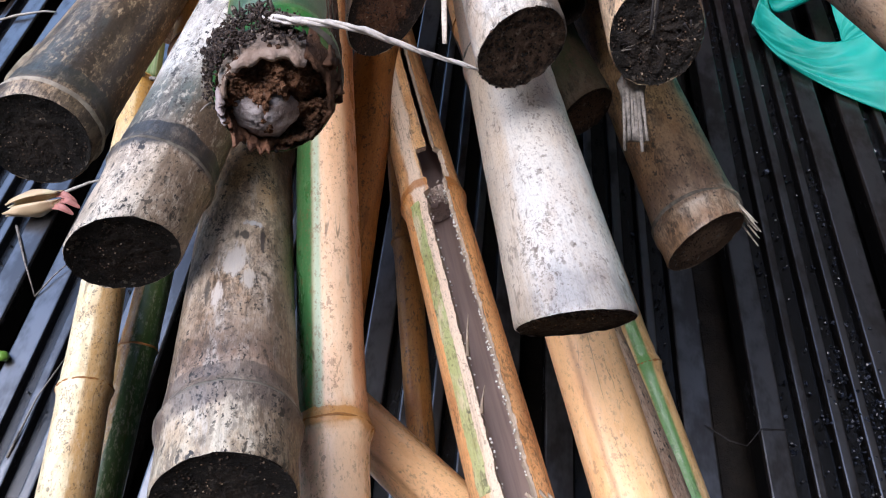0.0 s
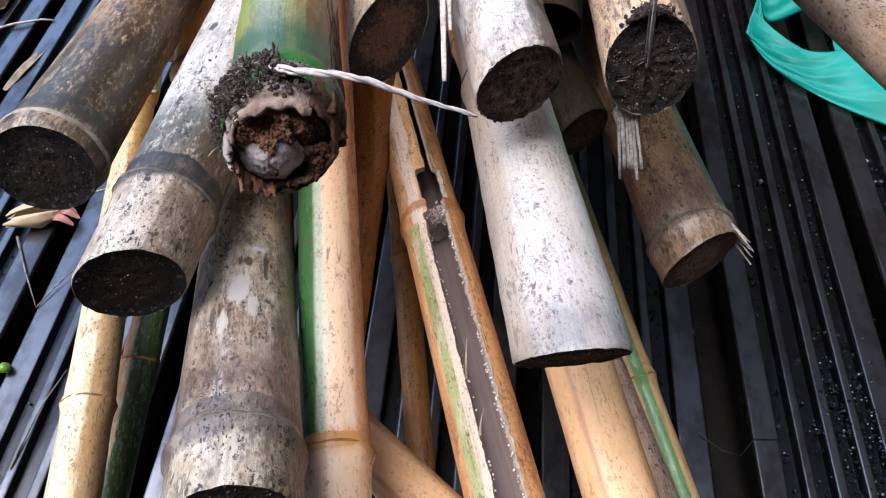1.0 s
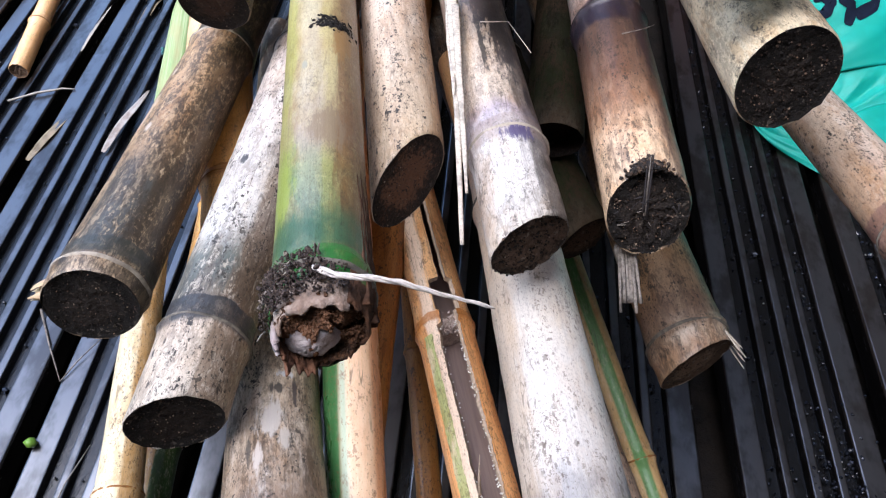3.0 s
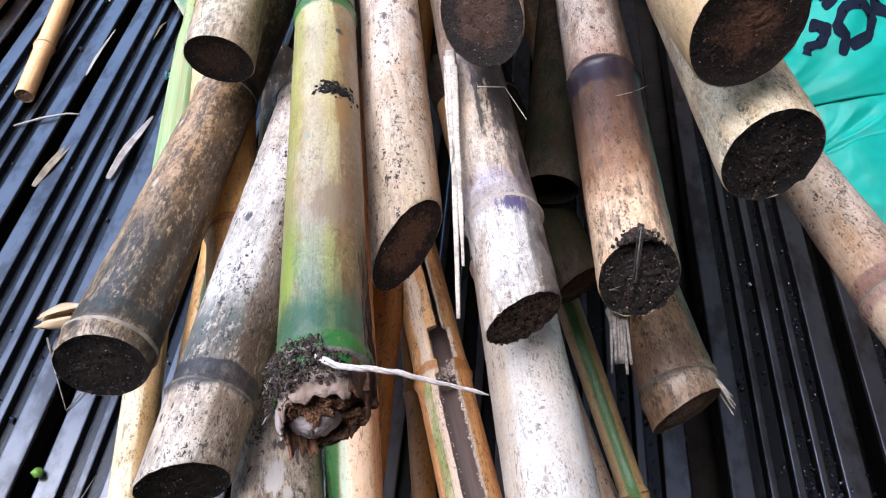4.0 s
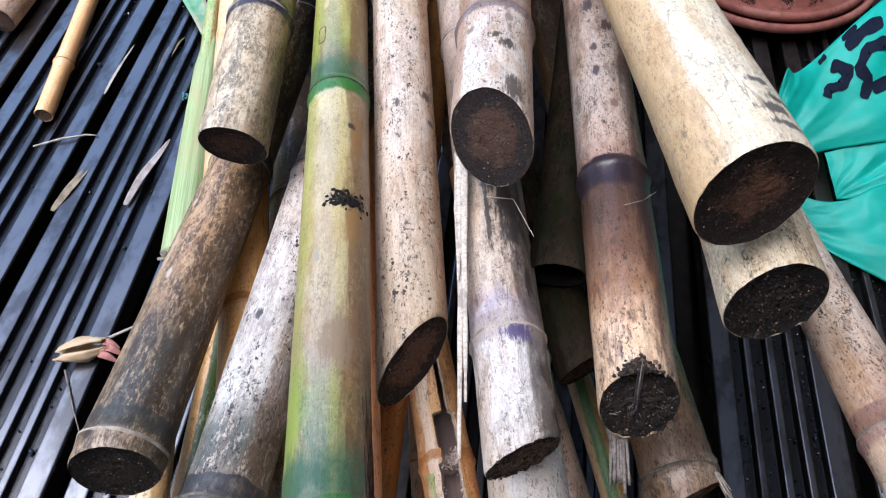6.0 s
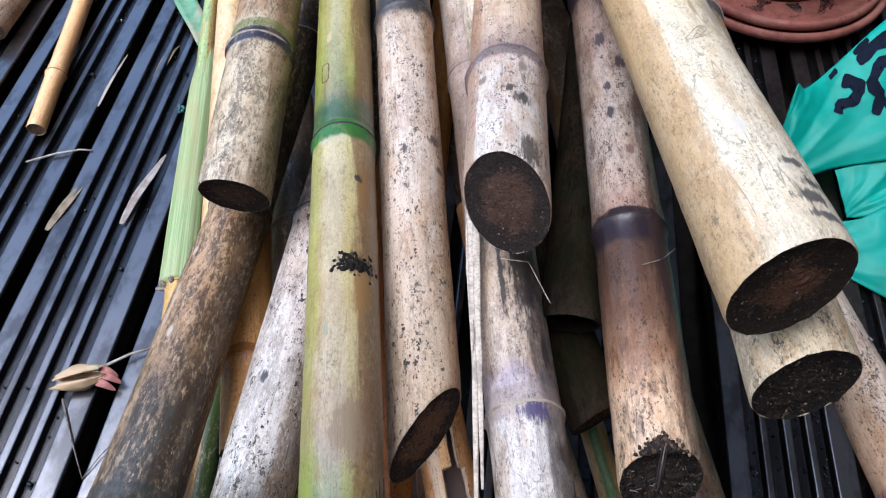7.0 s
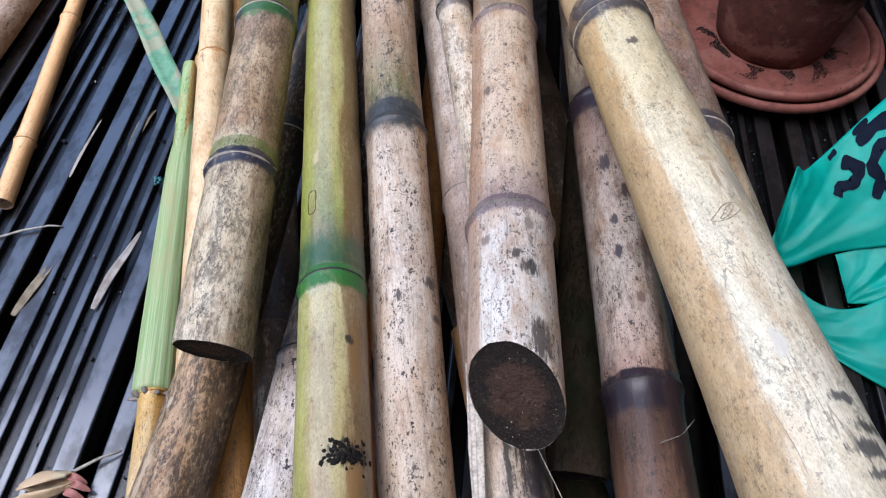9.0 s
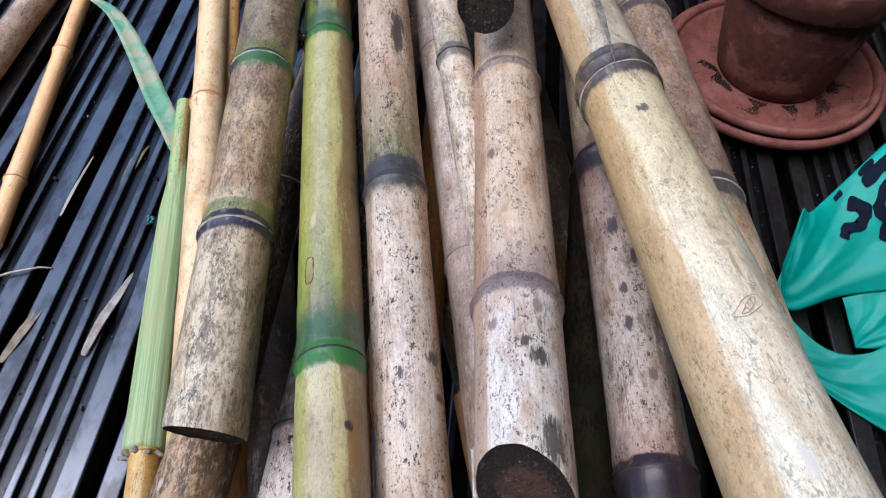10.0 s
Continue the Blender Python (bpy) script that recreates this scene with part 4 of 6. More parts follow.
cane((-0.1405, 0.1984, -0.3094, 0.1989, 0.0119, 0.0105), 0.55, 1.45, [0.95, 1.25], lime, "tan", label="thin yellow-green bamboo cane", ring=RING_RUST, name="golden_bamboo_cane", seed=32.8)
cane((-0.1531, 0.2179, -0.2995, 0.2189, 0.0128, 0.0122), 0.6, 1.45, [0.9, 1.28], gold, "tan", label="thin orange-gold bamboo cane", ring=RING_RUST, name="golden_bamboo_cane", seed=33.9)

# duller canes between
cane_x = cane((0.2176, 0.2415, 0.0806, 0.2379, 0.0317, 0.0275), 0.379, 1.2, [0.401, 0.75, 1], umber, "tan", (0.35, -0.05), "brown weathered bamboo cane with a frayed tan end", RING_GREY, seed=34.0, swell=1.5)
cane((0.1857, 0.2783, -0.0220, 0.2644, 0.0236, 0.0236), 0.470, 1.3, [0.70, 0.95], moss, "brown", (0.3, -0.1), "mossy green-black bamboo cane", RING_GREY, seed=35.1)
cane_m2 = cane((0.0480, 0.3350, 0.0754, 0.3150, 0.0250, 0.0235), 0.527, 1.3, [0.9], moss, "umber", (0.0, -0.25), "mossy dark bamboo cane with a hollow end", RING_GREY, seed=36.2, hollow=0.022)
cane((0.0858, 0.4700, -0.0365, 0.4190, 0.0165, 0.0165), 0.66, 1.42, [0.955, 1.2], ivory, "umber", label="slender ivory bamboo cane with dark nodes", ring=RING_DARK, seed=37.3)
cane((-0.0065, 0.5528, -0.0344, 0.5031, 0.0258, 0.0251), 0.924, 1.45, [1.2], ivory, "black", (0.0, 0.3), "ivory bamboo cane with a black soiled end", RING_GREY, seed=38.4)
cane((-0.6264, 0.0036, -0.7114, 0.0110, 0.0130, 0.0140), 0.956, 1.8, [1.079, 1.371], peach, "tan", label="thin golden bamboo cane lying on the decking", ring=RING_RUST, name="golden_bamboo_cane", swell=1.6, seed=39.5, group="")
cane((-0.9301, 0.0295, -0.9105, 0.0297, 0.0260, 0.0260), 1.16, 1.9, [1.6], fawn, "brown", label="grey-brown weathered cane lying on the decking", ring=RING_GREY, seed=40.6, group="")

# ---- the split cane ----
def split_cane():
    spec, y_front, y_back, node_y = (0.0405, 0.2777, -0.1387, 0.2431, 0.0209, 0.0209), 0.168, 0.75, 0.380
    m, ax = cane_frame(*spec[:4], y_front)
    length = (y_back - y_front) / ax.y
    nd = (node_y - y_front) / ax.y
    thing = tagged(new("split_bamboo_cane"), "split orange and green bamboo cane, its channel open", "bamboo cane", "pile of bamboo canes")
    thing.matrix_world = m
    skin = bamboo("skin_split_orange", length, [(0.0, (0.78, 0.42, 0.19)), (nd - 0.01, (0.78, 0.39, 0.15)), (nd, (0.55, 0.23, 0.05)), (nd + 0.01, (0.78, 0.46, 0.21)), (0.35, (0.76, 0.44, 0.2)), (length, (0.55, 0.3, 0.12))],
                  ((0.45, 0.24, 0.12), 0.4), 0.5, 0.7, bands=[(-0.004, 0.004, (0.4, 0.15, 0.03), 0.8)], sides=[(-0.66, -0.2, (0.80, 0.68, 0.54), 0.8)], seed=41.0, rough=0.5, grain=0.08, pale=((0.84, 0.58, 0.34), 0.35))
    green = bamboo("skin_split_green", length, [(0.0, (0.44, 0.44, 0.20)), (nd, (0.36, 0.40, 0.16)), (length, (0.5, 0.4, 0.2))], ((0.70, 0.58, 0.40), 0.7), 0.5, 0.6, seed=42.0, rough=0.5)
    inner = plain("pinkish_inner_wall", (0.36, 0.26, 0.22), 0.6, 0.2, 240, (1, 1, 0.05), other=(0.24, 0.17, 0.15))
    raw = plain("raw_split_fibre", (0.58, 0.45, 0.33), 0.8, 0.3, 500, (1, 1, 0.03), 0.9, 0.001)

    def gap(z):
        j = 0.05 * noise.noise((z * 90, 1.0, 0.0)) + 0.03 * noise.noise((z * 400, 5.0, 0.0))
        k = 0.05 * noise.noise((z * 80, 3.0, 0.0)) + 0.03 * noise.noise((z * 380, 7.0, 0.0))
        if z < nd - 0.008:
            return -0.34 + j, 0.46 + k
        if z < nd + 0.004:
            return -0.16 + j * 0.6, 0.42 + k * 0.6
        if z < nd + 0.034:
            return -0.26 + j * 0.5, 0.60 + k * 0.5
        return 0.10 + j, 0.40 + k

    zs = [0.0015 * i for i in range(int(length / 0.0015))]
    parts = {"culm": bmesh.new(), "green_flank": bmesh.new(), "inner_wall": bmesh.new(), "split_edge": bmesh.new()}
    layers = {}
    for key in ("culm", "green_flank"):
        layers[key] = [parts[key].verts.layers.float.new(q) for q in ("along", "side", "nodal")]
    n = 40
    last = None
    for z in zs:
        lo, hi = gap(z)
        a0, a1 = math.asin(hi), math.asin(lo) + math.tau
        r = spec[4] + 0.0012 * math.exp(-((z - nd) / 0.010) ** 2) + 0.0012 * math.exp(-((z - nd + 0.003) / 0.002) ** 2)
        row = {key: [] for key in parts}
        for k in range(n + 1):
            th = a0 + (a1 - a0) * k / n
            sx, up = math.sin(th), math.cos(th)
            front = max(0.0, 1 - z / 0.02) * 0.007 * noise.noise((sx * 9, up * 9, 0.0))
            for key, rr in (("culm", r), ("inner_wall", r - 0.0042)):
                if key == "culm":
                    rr *= 1 + 0.012 * noise.noise((sx * 8, up * 8, z * 4))
                bm = parts[key]
                v = bm.verts.new((sx * rr, -up * rr, z + front))
                if key == "culm":
                    v[layers[key][0]], v[layers[key][1]], v[layers[key][2]] = z, sx, z - nd
                row[key].append(v)
        # the flank near the left lip is green in front of the node
        for q in range(7):
            th = a1 - (a1 - a0) * (0.045 + 0.011 * q)
            sx, up = math.sin(th), math.cos(th)
            rr = r * (1 + 0.012 * noise.noise((sx * 8, up * 8, z * 4))) + 0.0004
            v = parts["green_flank"].verts.new((sx * rr, -up * rr, z))
            v[layers["green_flank"][0]], v[layers["green_flank"][1]], v[layers["green_flank"][2]] = z, sx, z - nd
            row["green_flank"].append(v)
        for th in (a0, a1):
            sx, up = math.sin(th), math.cos(th)
            for rr in (r, r - 0.0021, r - 0.0043):
                w = 0.0007 * noise.noise((z * 500, rr * 4000, th))
                row["split_edge"].append(parts["split_edge"].verts.new((sx * rr + w + (0.0002 if th == a1 else -0.0002), -up * rr - abs(w), z)))
        if last:
            for key in ("culm", "inner_wall"):
                for k in range(n):
                    f = (last[key][k], row[key][k], row[key][k + 1], last[key][k + 1])
                    parts[key].faces.new(f if key == "culm" else f[::-1])
            if 0.01 < z < nd - 0.012:
                for k in range(6):
                    parts["green_flank"].faces.new((last["green_flank"][k], last["green_flank"][k + 1], row["green_flank"][k + 1], row["green_flank"][k]))
            for e in (0, 3):
                for k in (e, e + 1):
                    parts["split_edge"].faces.new((last["split_edge"][k], row["split_edge"][k], row["split_edge"][k + 1], last["split_edge"][k + 1]))
        last = row
    for v in [v for v in parts["green_flank"].verts if not v.link_faces]:
        parts["green_flank"].verts.remove(v)
    part("culm", parts["culm"], skin, thing)
    part("green_flank", parts["green_flank"], green, thing, "fresh green strip of skin")
    part("inner_wall", parts["inner_wall"], inner, thing, "smooth pinkish grey inner wall")
    lip = part("split_edge", parts["split_edge"], raw, thing, "raw fibrous split edge", smooth=False)
    # the broken diaphragm, white crumbs along the lips, splinters
    bm = bmesh.new()
    rows = []
    for j in range(1, 7):
        rows.append([bm.verts.new((math.sin(math.tau * k / 28) * 0.0172 * j / 6, -math.cos(math.tau * k / 28) * 0.0172 * j / 6, nd - 0.003 + 0.0012 * noise.noise((j * 0.7, k * 0.9, 0)))) for k in range(28)])
    for r0, r1 in zip(rows, rows[1:]):
        for k in range(28):
            if math.cos(math.tau * k / 28) < 0.55:
                bm.faces.new((r0[k], r1[k], r1[(k + 1) % 28], r0[(k + 1) % 28]))
    part("diaphragm", bm, plain("white_pith_wall", (0.62, 0.5, 0.42), 0.8, 0.3, 300), thing, "broken whitish partition")
    rnd = random.Random(8)
    bm = bmesh.new()
    for i in range(150):
        z = rnd.uniform(0.01, nd - 0.006)
        s = 0.40 + rnd.uniform(-0.05, 0.03) if rnd.random() < 0.75 else -0.30 + rnd.uniform(-0.03, 0.05)
        th = math.asin(s)
        rr = 0.0209 - rnd.uniform(0.0006, 0.0046)
        lump(bm, (math.sin(th) * rr, -math.cos(th) * rr, z), rnd.uniform(0.0003, 0.0009), rnd.uniform(0, 9))
    tagged(part("pith_beads", bm, plain("white_pith", (0.82, 0.78, 0.72), 0.8, 0.1, 300), lip, "white beads of pith along the split"), kind="stuff")
    bm = bmesh.new()
    for i in range(420):
        th = rnd.uniform(-0.75, 0.75)
        rr = rnd.uniform(0.010, 0.0195)
        z = nd - 0.004 + rnd.gauss(0, 0.0035)
        if rr > 0.0172 and -0.2 < math.sin(th) < 0.42:
            continue
        lump(bm, (math.sin(th) * rr + 0.002, -math.cos(th) * rr, z), rnd.uniform(0.0004, 0.0013), rnd.uniform(0, 9), 0.6)
    tagged(part("crushed_pith", bm, bpy.data.materials["white_pith_wall"], thing, "crushed whitish pith at the node", smooth=False), kind="stuff")
    for z, s, dz, lift in ((0.085, -0.3, 0.022, 0.008), (0.05, -0.33, 0.014, 0.003), (0.005, 0.55, -0.008, 0.002), (0.004, 0.75, -0.006, 0.001), (0.006, -0.6, -0.007, 0.0), (0.004, 0.2, -0.005, 0.0)):
        bm = bmesh.new()
        th = math.asin(s)
        p = Vector((math.sin(th) * 0.0205, -math.cos(th) * 0.0205, z))
        strand(bm, [p, p + Vector((0.002, -lift * 0.4, dz * 0.5)), p + Vector((0.005, -lift, dz))], 0.0013, 0.4, 5, 0.15)
        part("splinter", bm, raw, thing)
    return thing


split_cane()

# short diagonal cane that props the split one
diagonal = (Vector((-0.09, 0.274, 0.208)), Vector((0.12, 0.093, 0.258)))


def diagonal_cane(a, b, r):
    thing = tagged(new("golden_bamboo_cane"), "smooth peach bamboo cane lying across the others", "bamboo cane", "pile of bamboo canes")
    ax = (b - a).normalized()
    right = (Vector((0.3, 1, 0)) - ax * Vector((0.3, 1, 0)).dot(ax)).normalized()
    m = Matrix((right, ax.cross(right), ax)).transposed().to_4x4()
    m.translation = a
    thing.matrix_world = m
    bm = bmesh.new()
    la, ls, ln = (bm.verts.layers.float.new(q) for q in ("along", "side", "nodal"))
    length = (b - a).length
    rows = []
    for j in range(61):
        z = length * j / 60
        row = []
        for k in range(36):
            th = math.tau * k / 36
            rr = r * (1 + 0.015 * noise.noise((math.sin(th), math.cos(th), z * 8)))
            v = bm.verts.new((math.sin(th) * rr, -math.cos(th) * rr, z))
            v[la], v[ls], v[ln] = z, math.sin(th), 1.0
            row.append(v)
        rows.append(row)
    for r0, r1 in zip(rows, rows[1:]):
        for k in range(36):
            bm.faces.new((r0[k], r1[k], r1[(k + 1) % 36], r0[(k + 1) % 36]))
    part("culm", bm, peach, thing)
    for z, flip in ((0.0, 1), (length, -1)):
        bm = bmesh.new()
        ring = [bm.verts.new((math.sin(math.tau * k / 36) * r * 0.99, -math.cos(math.tau * k / 36) * r * 0.99, z)) for k in range(36)]
        ring2 = [bm.verts.new((v.co.x * 0.75, v.co.y * 0.75, z + 0.002 * flip)) for v in ring]
        for k in range(36):
            bm.faces.new((ring[k], ring2[k], ring2[(k + 1) % 36], ring[(k + 1) % 36]))
        bm.faces.new(ring2)
        part("cut_end", bm, SOIL["tan"], thing)


diagonal_cane(diagonal[0], diagonal[1], 0.0175)


# ---- torn root end of the green cane ----
def root_end(thing):
    rnd = random.Random(21)
    bm = bmesh.new()
    r = 0.0222
    for i in range(1500):
        th = radians(rnd.triangular(-105, 40, -45))
        z = rnd.uniform(-0.004, 0.020) * (1.0 if th < 0 else 0.6)
        out = rnd.uniform(-0.001, 0.0055) * (1 - abs(z - 0.008) / 0.03)
        lump(bm, (math.sin(th) * (r + out), -math.cos(th) * (r + out), z), rnd.uniform(0.0003, 0.0009) * (2.6 if i % 11 == 0 else 1.0), rnd.uniform(0, 20), 0.55)
    tagged(part("soil_clump", bm, soil("root_soil", (0.050, 0.038, 0.034), (0.19, 0.15, 0.14), 0.9, 15.0, 0.9, 1.3), thing, "clods of dark soil among roots", smooth=False), kind="stuff")
    for i in range(24):
        th = radians(rnd.triangular(-110, 30, -50))
        z = rnd.uniform(-0.002, 0.018)
        p = Vector((math.sin(th) * (r + 0.002), -math.cos(th) * (r + 0.002), z))
        d = Vector((math.sin(th) * rnd.uniform(0.2, 1.0), -math.cos(th) * rnd.uniform(0.2, 1), rnd.uniform(-1.4, 0.3))).normalized()
        bm = bmesh.new()
        ln = rnd.uniform(0.002, 0.006)
        strand(bm, [p, p + d * ln * 0.5 + Vector((rnd.uniform(-1, 1), 0, rnd.uniform(-1, 1))) * 0.001, p + d * ln], rnd.uniform(0.0003, 0.0010), 0.9, 6, 0.45, 0.5)
        part("root_stub", bm, plain("root_stub_grey", (0.26, 0.22, 0.19), 0.85, 0.35, 500) if i == 0 else bpy.data.materials["root_stub_grey"], thing)
    # jagged pale sheath left standing over the cut
    for lo, hi, z_in, z_out, rad, mat, label, seed in (
            (-80, 42, 0.006, -0.012, 0.0205, plain("torn_pale_sheath", (0.44, 0.36, 0.30), 0.85, 0.4, 130, bump_k=0.9, bump_d=0.003, other=(0.17, 0.10, 0.065)), "torn pale sheath", 1.0),
            (38, 150, 0.014, -0.008, 0.0222, plain("torn_brown_sheath", (0.10, 0.045, 0.022), 0.85, 0.35, 160, bump_k=0.9, bump_d=0.003, other=(0.03, 0.016, 0.01)), "torn brown husk", 4.0),
            (150, 205, 0.008, -0.010, 0.0208, bpy.data.materials.get("rotten_pith"), "rotting brown husk", 7.0),
            (196, 262, 0.008, -0.021, 0.0200, plain("curled_rust_husk", (0.16, 0.07, 0.035), 0.8, 0.4, 150, bump_k=0.9, bump_d=0.003, other=(0.035, 0.016, 0.01)), "curled rust-brown husk", 11.0),
            (255, 284, 0.006, -0.017, 0.0215, plain("grey_white_husk", (0.50, 0.47, 0.47), 0.75, 0.3, 200, other=(0.25, 0.18, 0.16)), "grey-white strip of husk", 15.0)):
        bm = bmesh.new()
        rows = []
        for k in range(49):
            th = radians(lo + (hi - lo) * k / 48)
            edge = z_out * (0.72 + 0.5 * noise.noise((k * 0.11, seed, 0)) + 0.07 * noise.noise((k * 0.3, seed, 3)))
            row = []
            for j in range(6):
                q = j / 5
                rr = rad * (1 - 0.10 * q ** 2) + 0.0016 * noise.noise((k * 0.17, j * 0.8, seed)) + 0.0003 * noise.noise((k * 0.9, j * 1.3, seed + 2))
                row.append((rr, th, z_in + (edge - z_in) * q))
            rows.append([bm.verts.new((math.sin(t) * a, -math.cos(t) * a, z)) for a, t, z in row] + [bm.verts.new((math.sin(t) * (a - 0.0014), -math.cos(t) * (a - 0.0014), z + 0.0006)) for a, t, z in row[::-1]])
        for r0, r1 in zip(rows, rows[1:]):
            for j in range(12):
                bm.faces.new((r0[j], r1[j], r1[(j + 1) % 12], r0[(j + 1) % 12]))
        bm.faces.new(rows[0])
        bm.faces.new(rows[-1][::-1])
        part("sheath_remnant", bm, mat, thing, label)
    bm = bmesh.new()
    for i in range(2600):
        th, q = rnd.uniform(0, math.tau), rnd.uniform(0.05, 1.0) ** 0.6
        x, y = math.sin(th) * 0.0192 * q, -math.cos(th) * 0.0192 * q
        deep = -0.0055 + 0.0035 * q ** 2 + 0.010 * noise.noise((x * 90 + 3, y * 90, 1.0)) + (0.005 if x > 0.004 and y < 0.004 else 0.0)
        lump(bm, (x, y, deep + rnd.uniform(-0.0012, 0.0012)), rnd.uniform(0.0005, 0.0016), rnd.uniform(0, 20), 0.7)
    tagged(part("rotten_filling", bm, bpy.data.materials["rotten_pith"], thing, "crumbling rotten brown pith", smooth=False), kind="stuff")
    bm = bmesh.new()
    rows = []
    for j in range(1, 7):
        rows.append([bm.verts.new((-0.0055 + math.sin(math.tau * k / 24) * 0.0105 * j / 6 * (1.2 + 0.25 * noise.noise((k * 0.5, 3, 1))), 0.0055 - math.cos(math.tau * k / 24) * 0.0092 * j / 6 * (1.2 + 0.25 * noise.noise((k * 0.5, 9, 1))),
                                   -0.0105 + 0.0065 * (j / 6) ** 2 + 0.0022 * noise.noise((j * 0.8, k * 0.5, 2)))) for k in range(24)])
    for r0, r1 in zip(rows, rows[1:]):
        for k in range(24):
            bm.faces.new((r0[k], r1[k], r1[(k + 1) % 24], r0[(k + 1) % 24]))
    bm.faces.new(rows[0])
    part("pith_membrane", bm, plain("grey_pith_membrane", (0.46, 0.41, 0.40), 0.75, 0.4, 260, bump_k=0.9, bump_d=0.002, other=(0.13, 0.07, 0.045)), thing, "greyish white membrane in the hollow")


root_end(cane_g)


def straw():
    """A twisted dry fibre that sticks out sideways from the muddy root end."""
    thing = tagged(new("dry_straw"), "twisted pale dry straw caught on the root end", "straw")
    thing.location = (-0.0397, 0.2581, 0.5039)
    pts = [(-0.012, 0.006, -0.004), (0.0, 0.0, 0.0), (0.012, 0.0005, -0.001), (0.024, 0.001, -0.004), (0.034, 0.0013, -0.0085), (0.045, 0.0018, -0.0135), (0.056, 0.0016, -0.017), (0.0625, 0.0014, -0.0190)]
    for i, (ph, rad, cutoff) in enumerate(((0.0, 0.0011, 8), (2.1, 0.0010, 8), (4.2, 0.0009, 7))):
        fine = []
        for j in range(cutoff * 4 - 3):
            q = j / 4
            a, b = Vector(pts[int(q)]), Vector(pts[min(int(q) + 1, cutoff - 1)])
            p = a.lerp(b, q - int(q))
            w = 0.0008 * (1 - 0.5 * q / cutoff)
            fine.append(p + Vector((0, math.cos(ph + q * 2.2) * w, math.sin(ph + q * 2.2) * w)))
        bm = bmesh.new()
        strand(bm, fine, rad, 0.8, 7, 0.35, 0.4)
        part("fibre", bm, plain("pale_straw", (0.66, 0.60, 0.54), 0.65, 0.2, 500) if i == 0 else bpy.data.materials["pale_straw"], thing)


straw()


# ---- torn splinters on single canes ----
def world_strip(thing, name, points, radius, flat, mat, taper=0.2, label="", jag=0.3):
    inv = thing.matrix_world.inverted()
    bm = bmesh.new()
    fine = []
    for a, b in zip(points, points[1:]):
        for j in range(6):
            fine.append(inv @ Vector(a).lerp(Vector(b), j / 6))
    fine.append(inv @ Vector(points[-1]))
    strand(bm, fine, radius, flat, 6, taper, jag)
    part(name, bm, mat, thing, label)


for i, (dx, w) in enumerate(((-0.0048, 0.0012), (-0.0030, 0.0016), (-0.0010, 0.0013), (0.0006, 0.0017), (0.0026, 0.0014), (0.0044, 0.0013), (-0.0020, 0.0010), (0.0016, 0.0011))):
    world_strip(cane_n, "splinter", [(0.1005 + dx, 0.385, 0.400), (0.1005 + dx, 0.372, 0.385), (0.1035 + dx * 1.25, 0.338 + 0.0045 * (i * 5 % 4), 0.368 + 0.0012 * (i * 3 % 4))], w, 0.35, GREY_FIBRE, 0.75, "grey torn splinter hanging from the end", 0.5)
world_strip(cane_n, "splinter", [(0.1005, 0.388, 0.399), (0.1005, 0.374, 0.3835), (0.1040, 0.345, 0.3685)], 0.0062, 0.22, GREY_FIBRE, 0.95, "grey slab of torn wood under the end", 0.5)
rnd_n = random.Random(4)
for i in range(34):
    a = rnd_n.uniform(-1, 1)
    b = rnd_n.uniform(-0.9, 0.9)
    p = Vector((0.1085 + 0.022 * a * (1 - abs(b) * 0.4), 0.379 - 0.004, 0.4115 + 0.02 * b))
    world_strip(cane_n, "fibre", [p, p + Vector((rnd_n.uniform(-0.006, 0.006), -0.002, rnd_n.uniform(-0.006, 0.006)))], 0.0003 if i % 4 else 0.0007, 0.8, GREY_FIBRE if i % 5 == 0 else RING_DARK, 0.4)
bm = bmesh.new()
for i in range(300):
    th = radians(rnd_n.gauss(-10, 12))
    z = abs(rnd_n.gauss(0.0, 0.0035)) + 0.0035
    lump(bm, (math.sin(th) * 0.0253, -math.cos(th) * (0.0253 + rnd_n.uniform(0, 0.003)), z + 0.0045 * math.cos(th)), rnd_n.uniform(0.0005, 0.0017), rnd_n.uniform(0, 20))
tagged(part("soil_tuft", bm, CRUMBS, cane_n, "tuft of black soil on the torn edge", smooth=False), kind="stuff")
for i in range(3):
    world_strip(cane_n, "splinter", [(0.1035 + 0.0012 * i, 0.372, 0.420 - 0.003 * i), (0.1030 + 0.0013 * i, 0.381, 0.434), (0.1025 + 0.0018 * i, 0.388 + 0.002 * (i % 3), 0.447)], 0.0009, 0.6, GREY_FIBRE if i % 2 else RING_DARK, 0.3)
# peeling strips along the bleached cane
P_STRIPS = (((-0.0185, 0.560, 0.438), (-0.0125, 0.500, 0.4435), (-0.004, 0.420, 0.4475), (0.0057, 0.3209, 0.4513), 0.0030),
            ((-0.0215, 0.560, 0.433), (-0.0155, 0.500, 0.4395), (-0.008, 0.4461, 0.4482), (-0.0075, 0.436, 0.449), 0.0016),
            ((-0.014, 0.540, 0.441), (-0.007, 0.47, 0.4475), (0.001, 0.40, 0.4525), (0.006, 0.352, 0.4555), 0.0022))
for *pts, w in P_STRIPS:
    pts = [(x - 0.001, y, z - 0.004) for x, y, z in pts]
    world_strip(cane_p, "peeling_strip", pts, w * 1.45, 0.22, FIBRE, 0.25, "pale peeling strip of skin")
